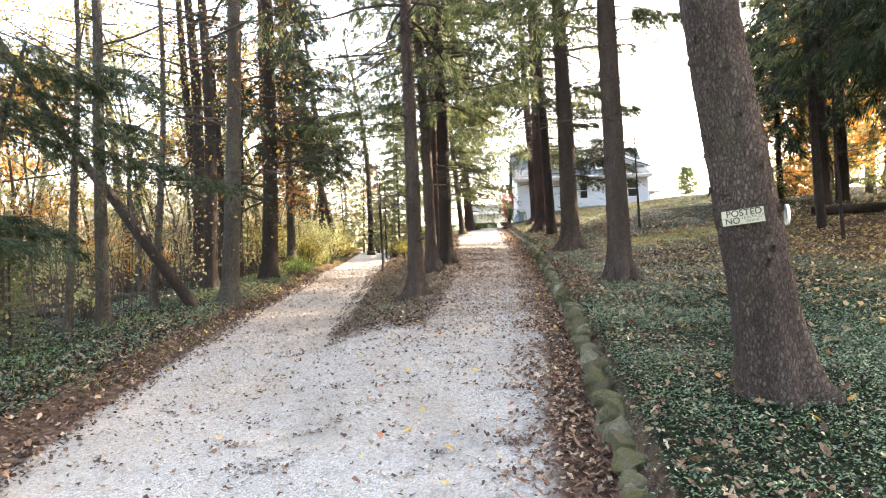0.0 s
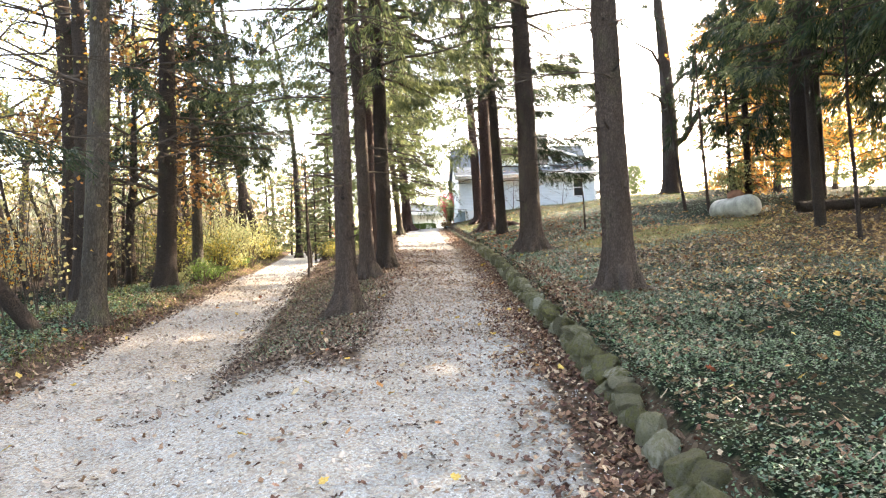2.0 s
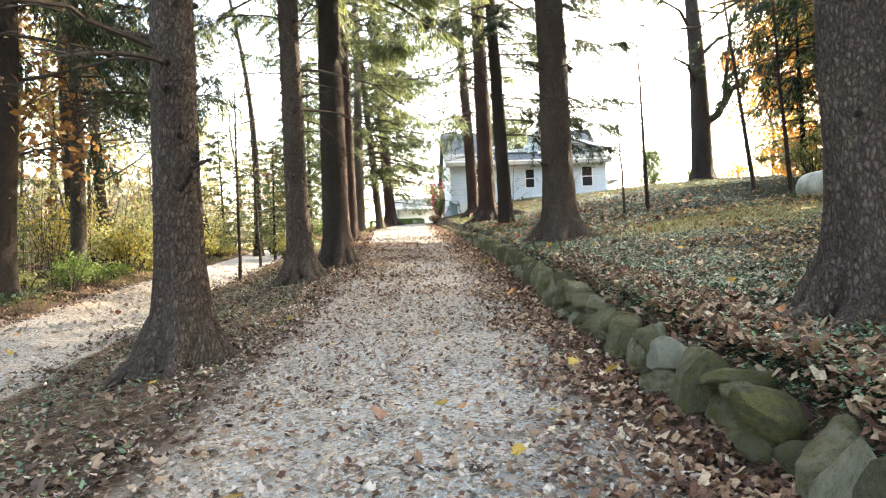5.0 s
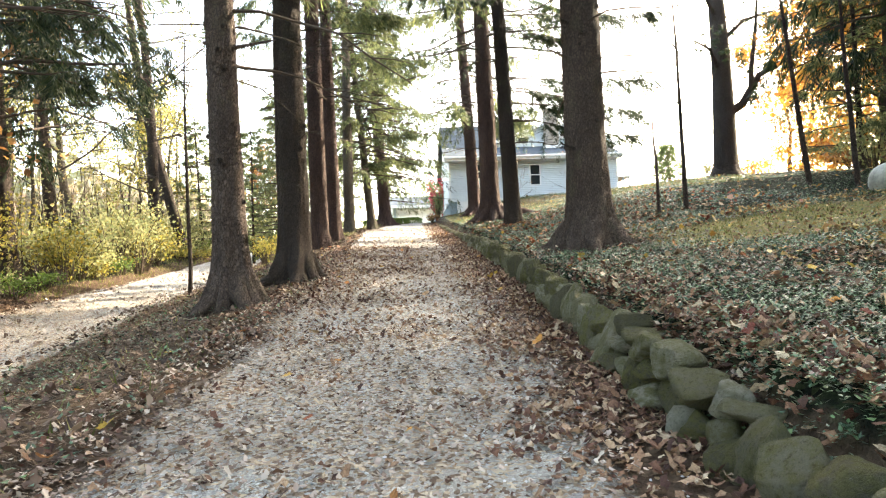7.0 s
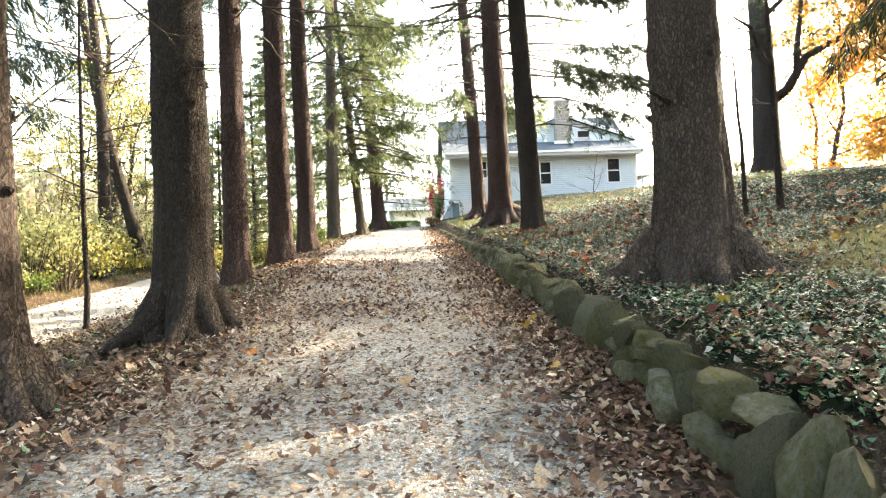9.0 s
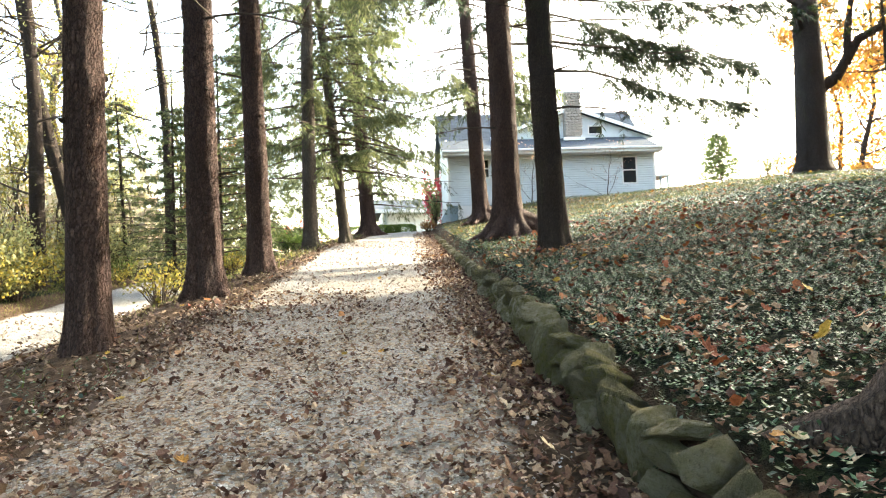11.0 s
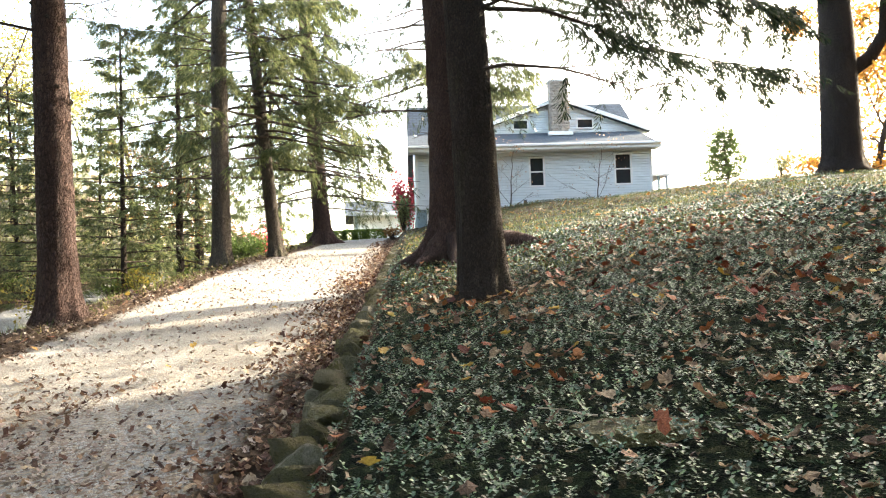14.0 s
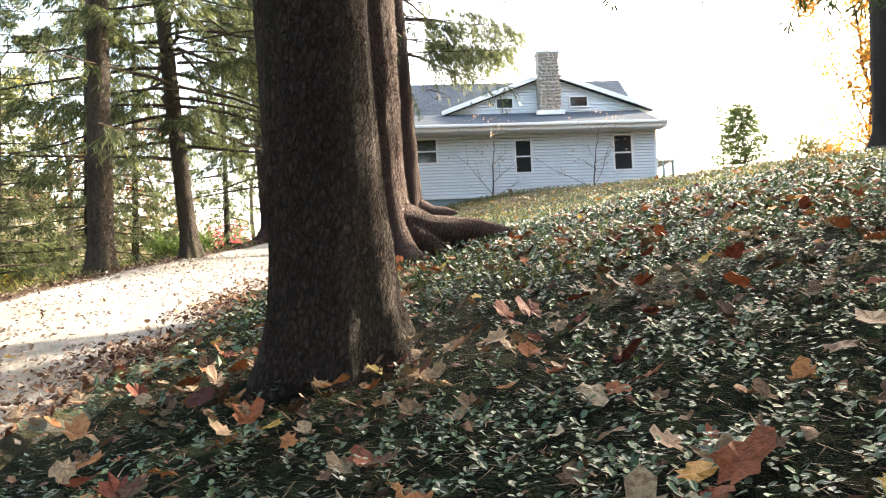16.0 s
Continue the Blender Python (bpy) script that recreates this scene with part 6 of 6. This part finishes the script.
def litter(name, batches, mat, label, shape=OVAL, faces=OVAL_F, category="leaves", **kw):
    g = Geo()
    for n, size, y0, y1, a, b, skew in batches:
        x, y = scatter(rng, n, y0, y1, a, b, skew)
        keep = np.array([noise.noise(Vector((p * 0.9, q * 0.9, 3.0))) for p, q in zip(x, y)]) > rng.uniform(-0.9, 0.45, n)
        keep &= rng.random(n) > zones(x, y)[2] * 0.85
        g.many(lying(rng, x[keep], y[keep], size, shape, faces, **kw), faces)
    single(name, g, mat, label, category, kind="stuff")


litter("fallen_leaves", [(30000, 0.028, 11, 26.5, dl(-0.2), wl(-0.3), 1.0), (7000, 0.038, 26, 42, dl(-0.2), wl(-0.2), 1.0), (4500, 0.042, 12, 20, wl(0.2), wl(4.5), 0.9), (2200, 0.036, 1.0, 11.5, lm(-1.0), wl(-0.3), 0.8),
                         (4000, 0.055, 10, 34, lm(-1.1), lm(1.2), 1.0)], PALE, "pale dry leaves lying on the gravel driveway", CRUMPLED, CRUMPLED_F, curl=0.5)
litter("fallen_leaves", [(24000, 0.048, 1.5, 34, wl(-0.95), wl(0.02), 0.5), (2500, 0.06, 33, 47, wl(-0.9), wl(0.1), 0.7), (7000, 0.040, 9, 27, dl(-0.2), wl(-0.3), 1.0), (5000, 0.045, 17, 28, dl(-0.2), dl(1.7), 1.3), (500, 0.045, 27, 40, dl(-0.2), wl(-0.3), 1.0), (1500, 0.045, 1.0, 10.5, lm(-1.0), wl(-0.3), 0.7), (4500, 0.055, 1.0, 21, lm(-2.1), lm(-0.9), 1.0)], RED_DRY, "red-brown leaves drifted against the foot of the wall", CRUMPLED, CRUMPLED_F, curl=0.5)
litter("fallen_leaves", [(15000, 0.048, 11.2, 34, lm(0.9), dl(0.35), 1.0), (3000, 0.048, 10.2, 13, lm(1.0), dl(0.2), 1.0), (12000, 0.05, 0, 26, lm(-2.6), lm(-0.8), 1.0), (6000, 0.085, 5, 40, lm(-11), lm(-2.0), 0.6), (4000, 0.08, 32, 52, lm(1.0), dl(0.3), 1.0)], DARK_DRY,
       "brown leaf litter on the banks and woodland floor", CRUMPLED, CRUMPLED_F)
litter("fallen_leaves", [(1500, 0.062, 22, 30, wl(0.1), wl(5), 0.9), (800, 0.062, 17, 34, wl(0.1), wl(7), 0.9), (2600, 0.062, 9, 18, wl(0.1), wl(5), 1.0), (700, 0.066, 2, 9, wl(0.1), wl(5), 1.0)], BANK_DRY,
       "dry brown maple leaves strewn over the green bank", MAPLE, MAPLE_F, lift=0.035, curl=0.75, crease=0.05)
litter("fallen_leaves", [(3600, 0.034, 22, 30, wl(0.1), wl(4.5), 0.9), (10000, 0.042, 10, 22, wl(0.1), wl(5), 0.9), (4000, 0.045, 2, 24, wl(0.2), wl(1.2), 1.0)], RED_DRY, "broken dark brown leaf litter between the periwinkle", CRUMPLED, CRUMPLED_F, lift=0.02, curl=0.6)
litter("fallen_leaves", [(6000, 0.055, 10.5, 18, wl(0.13), wl(0.75), 1.1)], RED_DRY, "brown leaves caught behind the top of the wall", CRUMPLED, CRUMPLED_F, lift=0.03, curl=0.6)
litter("fallen_leaves", [(10000, 0.066, 2, 22, wl(3.2), wl(9), 0.9), (4500, 0.055, 10, 22, wl(1.8), wl(7), 0.9), (600, 0.07, 18, 46, wl(5.5), wl(15), 1.0), (9000, 0.085, 5, 22, wl(6.0), wl(17), 1.0), (800, 0.065, 32, 48, wl(0.1), wl(7), 1.0)], TAN_DRY,
       "dry tan leaves strewn over the rise", CRUMPLED, CRUMPLED_F, lift=0.04, curl=0.6)
litter("fallen_leaves", [(1200, 0.066, 12, 34, wl(0.1), wl(6), 0.9), (900, 0.072, 21, 31, wl(0.1), wl(6), 0.9)], RUST, "rust-red maple leaves strewn over the green bank", MAPLE, MAPLE_F, lift=0.04, curl=0.75, crease=0.05)
litter("fallen_leaves", [(500, 0.07, 2, 24, wl(0.2), wl(8), 1.0), (600, 0.068, 18, 34, wl(0.2), wl(7), 1.0), (500, 0.10, 12, 46, wl(4), wl(15), 1.0), (330, 0.065, 2, 34, dl(-0.5), wl(-0.1), 1.0), (120, 0.07, 2, 20, lm(-2.5), lm(1), 1.0)], BRIGHT,
       "yellow and orange maple leaves freshly fallen", MAPLE, MAPLE_F, lift=0.05, curl=0.5, crease=0.05)


def clumps(n, each, size, y0, y1, a, b, mat, label):
    """Small drifts of wet leaves lying on open gravel."""
    cx, cy = scatter(rng, n, y0, y1, a, b, 1.0)
    k = np.repeat(np.arange(n), each)
    k = k[rng.random(len(k)) < rng.uniform(0.15, 1.0, n)[k]]
    x, y = cx[k] + rng.normal(0, 0.13, len(k)), cy[k] + rng.normal(0, 0.05, len(k))
    g = Geo()
    g.many(lying(rng, x, y, size, CRUMPLED, CRUMPLED_F, 0.2, 0.008, 0.4), CRUMPLED_F)
    single("fallen_leaves", g, mat, label, "leaves", kind="stuff")


clumps(190, 15, 0.040, 2.0, 13, lm(-0.7), wl(-0.5), DARK_DRY, "dark wet leaves gathered in small drifts on the gravel")


def off_trunks(x, y, near=0.75):
    """Chance that a plant finds light and soil: little right beside the trunks."""
    d = np.full(len(x), 9.0)
    for row in AVENUE:
        d = np.minimum(d, (np.hypot(x - row[1], y - row[2]) - 0.5 * row[3]) * (0.6 if row[2] == 28.06 else 1.0))
    return rng.random(len(x)) < (d / near).clip(0.06, 1.0)


def vinca(batches):
    """Low periwinkle leaves, scattered."""
    g = Geo()
    for n, size, y0, y1, a, b, skew in batches:
        x, y = scatter(rng, n, y0, y1, a, b, skew)
        keep = np.array([noise.noise(Vector((p * 0.7, q * 0.7, 9.0))) for p, q in zip(x, y)]) > rng.uniform(-0.75, 0.45, n)
        keep &= (rng.random(n) > zones(x, y)[2]) & off_trunks(x, y)
        x, y = x[keep], y[keep]
        L = lying(rng, x, y, size, [(-0.5, 0), (0, -0.27), (0.5, 0), (0, 0.27)], None, 0.34, 0.0, 0.25)
        L[..., 2] += rng.uniform(0.015, 0.09, len(x))[:, None]
        g.many(L, [(0, 1, 2), (0, 2, 3)])
    single("ground_cover", g, VINCA, "low glossy dark green periwinkle covering the bank", "ground cover", kind="stuff")


def vinca_sprigs(count, y0, y1, a, b, size, leaves=6):
    """Periwinkle sprigs: rounded leaves in whorls round short upright stems."""
    x, y = scatter(rng, count, y0, y1, a, b, 0.9)
    clump = np.array([noise.noise(Vector((p * 1.5, q * 1.5, 4.0))) + 0.5 * noise.noise(Vector((p * 5, q * 5, 1.0))) for p, q in zip(x, y)])
    keep = (clump > rng.uniform(-0.75, 0.25, count)) & off_trunks(x, y, 1.0)
    x, y, clump = x[keep], y[keep], clump[keep]
    n = len(x)
    top = land(x, y) + 0.015 * np.exp(-((x - wall_x(y) - 0.32) / 0.22) ** 2) + rng.uniform(0.02, 0.075, n) + 0.03 * clump.clip(0, 1)
    oval = np.array([(0.08, 0, 0), (0.40, -0.33, 0.05), (0.82, -0.27, 0.05), (1.06, 0, -0.06), (0.82, 0.27, 0.05), (0.40, 0.33, 0.05)])
    turn0 = rng.uniform(0, 6.28, n)
    tilt = rng.normal(0, 0.22, (n, 2))
    out = []
    for k in range(leaves):
        an = turn0 + k * 2.4 + rng.normal(0, 0.25, n)
        s = size * rng.uniform(0.65, 1.25, n)
        up = rng.uniform(-0.1, 0.65, n)
        r = oval[None, :, 0] * s[:, None]
        w = oval[None, :, 1] * s[:, None]
        px = r * np.cos(an)[:, None] - w * np.sin(an)[:, None]
        py = r * np.sin(an)[:, None] + w * np.cos(an)[:, None]
        pz = oval[None, :, 2] * s[:, None] + r * up[:, None] + px * tilt[:, :1] + py * tilt[:, 1:]
        drop = -0.012 * (k // 2)
        out.append(np.stack([x[:, None] + px, y[:, None] + py, top[:, None] + pz + drop], -1))
    g = Geo()
    g.many(np.concatenate(out), [(0, 1, 2, 3), (0, 3, 4, 5)])
    single("ground_cover", g, VINCA, "glossy dark green periwinkle sprigs among dead leaves", "ground cover", kind="stuff")


vinca([(46000, 0.023, 6, 18, wl(0.05), wl(3.0), 1.0), (42000, 0.028, 3, 13, wl(2.8), wl(6), 1.0), (7000, 0.034, 13, 18, wl(2.8), wl(6), 1.0), (7000, 0.05, 3, 20, wl(4.5), wl(8), 1.0), (58000, 0.025, 0.5, 6.2, wl(0.05), wl(4.2), 1.0), (30000, 0.026, 2.5, 6.5, wl(0.6), wl(5.0), 1.0), (7000, 0.026, 8, 24, wl(0.15), wl(1.0), 1.0), (40000, 0.026, 17, 21.5, wl(0.05), wl(6.5), 0.9),
       (22000, 0.038, 28.3, 34, wl(0.05), wl(6.5), 0.9), (9000, 0.045, 21, 30, wl(4.4), wl(6.5), 1.0), (34000, 0.038, 19, 46, wl(5), wl(13), 1.0), (18000, 0.034, 32, 46, wl(0.1), wl(6), 1.0),
       (26000, 0.050, 0.5, 24, lm(-5), lm(-1.5), 0.9), (6500, 0.030, 11, 24, lm(1.2), dl(0.2), 1.0)])
vinca_sprigs(20000, 21.2, 29.0, wl(0.05), wl(4.5), 0.0175)
vinca_sprigs(4000, 7.5, 13, wl(0.05), wl(2.2), 0.020)
vinca_sprigs(2600, 14.5, 21.2, wl(0.05), wl(2.6), 0.017)
vinca_sprigs(3800, 11.5, 15.5, wl(0.15), wl(1.9), 0.021)


def blades(name, batches, mat, label, flat):
    """Thin pointed blades, standing as grass or lying as dead needles."""
    g = Geo()
    for n, size, wide, y0, y1, a, b in batches:
        x, y = scatter(rng, n, y0, y1, a, b, 1.0)
        if not flat:
            k = np.array([noise.noise(Vector((p * 0.5, q * 0.5, 6.0))) for p, q in zip(x, y)]) > rng.uniform(-0.6, 0.5, n)
            x, y = x[k], y[k]
        m = len(x)
        an, s = rng.uniform(0, 6.28, m), size * rng.uniform(0.5, 1.5, m)
        d = np.stack([np.cos(an), np.sin(an), (rng.normal(0, 0.12, m) if flat else rng.uniform(0.6, 2.2, m))], 1)
        d = d / np.linalg.norm(d, axis=1)[:, None] * s[:, None]
        w = np.stack([-np.sin(an), np.cos(an), 0 * an], 1) * wide
        p = np.stack([x, y, land(x, y) + (rng.uniform(0.004, 0.03, m) if flat else -0.01)], 1)
        g.many(np.stack([p - w, p + w, p + d], 1), [(0, 1, 2)])
    single(name, g, mat, label, "grass" if not flat else "needles", kind="stuff")


blades("grass", [(40000, 0.10, 0.007, 28.5, 47, wl(0.4), wl(13)), (9000, 0.09, 0.006, 17.5, 22.2, wl(2.0), wl(9.5)), (3000, 0.09, 0.005, 12, 40, lm(1.0), dl(0.1)), (10000, 0.13, 0.007, 30, 53, dl(-2.6), dl(-0.05)), (14000, 0.13, 0.006, 8, 42, lm(-3.5), lm(-1.15))],
       GRASS, "thin yellow-green grass growing through the leaves", False)
blades("needle_litter", [(4000, 0.05, 0.0016, 26.3, 29.2, wl(0.4), wl(2.6)), (15000, 0.09, 0.0022, 11, 22, lm(0.9), dl(0.5))], NEEDLE_FALLEN, "brown fallen needles and bits of twig on the soil", True)
for k in range(46):
    x, y = scatter(rng, 1, 24.5, 29.5, wl(0.3), wl(4.0)) if k < 30 else scatter(rng, 1, 12, 22, lm(1.0), dl(0.6))
    an, L = rng.uniform(0, 6.28), rng.uniform(0.10, 0.32)
    g = Geo()
    t = np.linspace(-0.5, 0.5, 5)
    tube(g, np.stack([t * L * math.cos(an), t * L * math.sin(an) + 0.06 * L * np.sin(5 * t), 0.012 + 0.02 * rng.random(5)], 1), 0.0045 * (1 - 0.5 * (t + 0.5)), 5)
    single("fallen_twig", g, (TWIG, TWIG_PALE)[k % 2], "short dead twig lying on the leaf litter", "twig", "fallen twigs", place=pose(float(x[0]), float(y[0]), at_ground(x[0], y[0])))

g = Geo()
x, y = scatter(rng, 9000, 6.0, 24, dl(0.0), wl(-0.15), 1.0)
n = len(x)
s = rng.uniform(0.004, 0.010, n)
o = np.array([(1, 0, 0), (0, 1, 0), (-1, 0, 0), (0, -1, 0), (0, 0, 0.75), (0, 0, -0.6)])
P = o[None] * s[:, None, None] * rng.uniform(0.65, 1.35, (n, 6, 1))
a = rng.uniform(0, 6.28, n)
X = P[..., 0] * np.cos(a)[:, None] - P[..., 1] * np.sin(a)[:, None] + x[:, None]
Y = P[..., 0] * np.sin(a)[:, None] + P[..., 1] * np.cos(a)[:, None] + y[:, None]
g.many(np.stack([X, Y, P[..., 2] + (land(x, y) + 0.2 * s)[:, None]], -1), [(0, 1, 4), (1, 2, 4), (2, 3, 4), (3, 0, 4), (1, 0, 5), (2, 1, 5), (3, 2, 5), (0, 3, 5)])
m, nt, b = material("gravel_stone", 0.85, 0.25)
nt.links.new(ramp(nt, nt.nodes.new("ShaderNodeNewGeometry").outputs["Random Per Island"], [(0.0, (0.16, 0.16, 0.165)), (0.5, (0.31, 0.31, 0.31)), (1.0, (0.43, 0.43, 0.43))]), b.inputs["Base Color"])
single("gravel", g, m, "loose pale grey crushed gravel on the driveway", "gravel", kind="stuff")
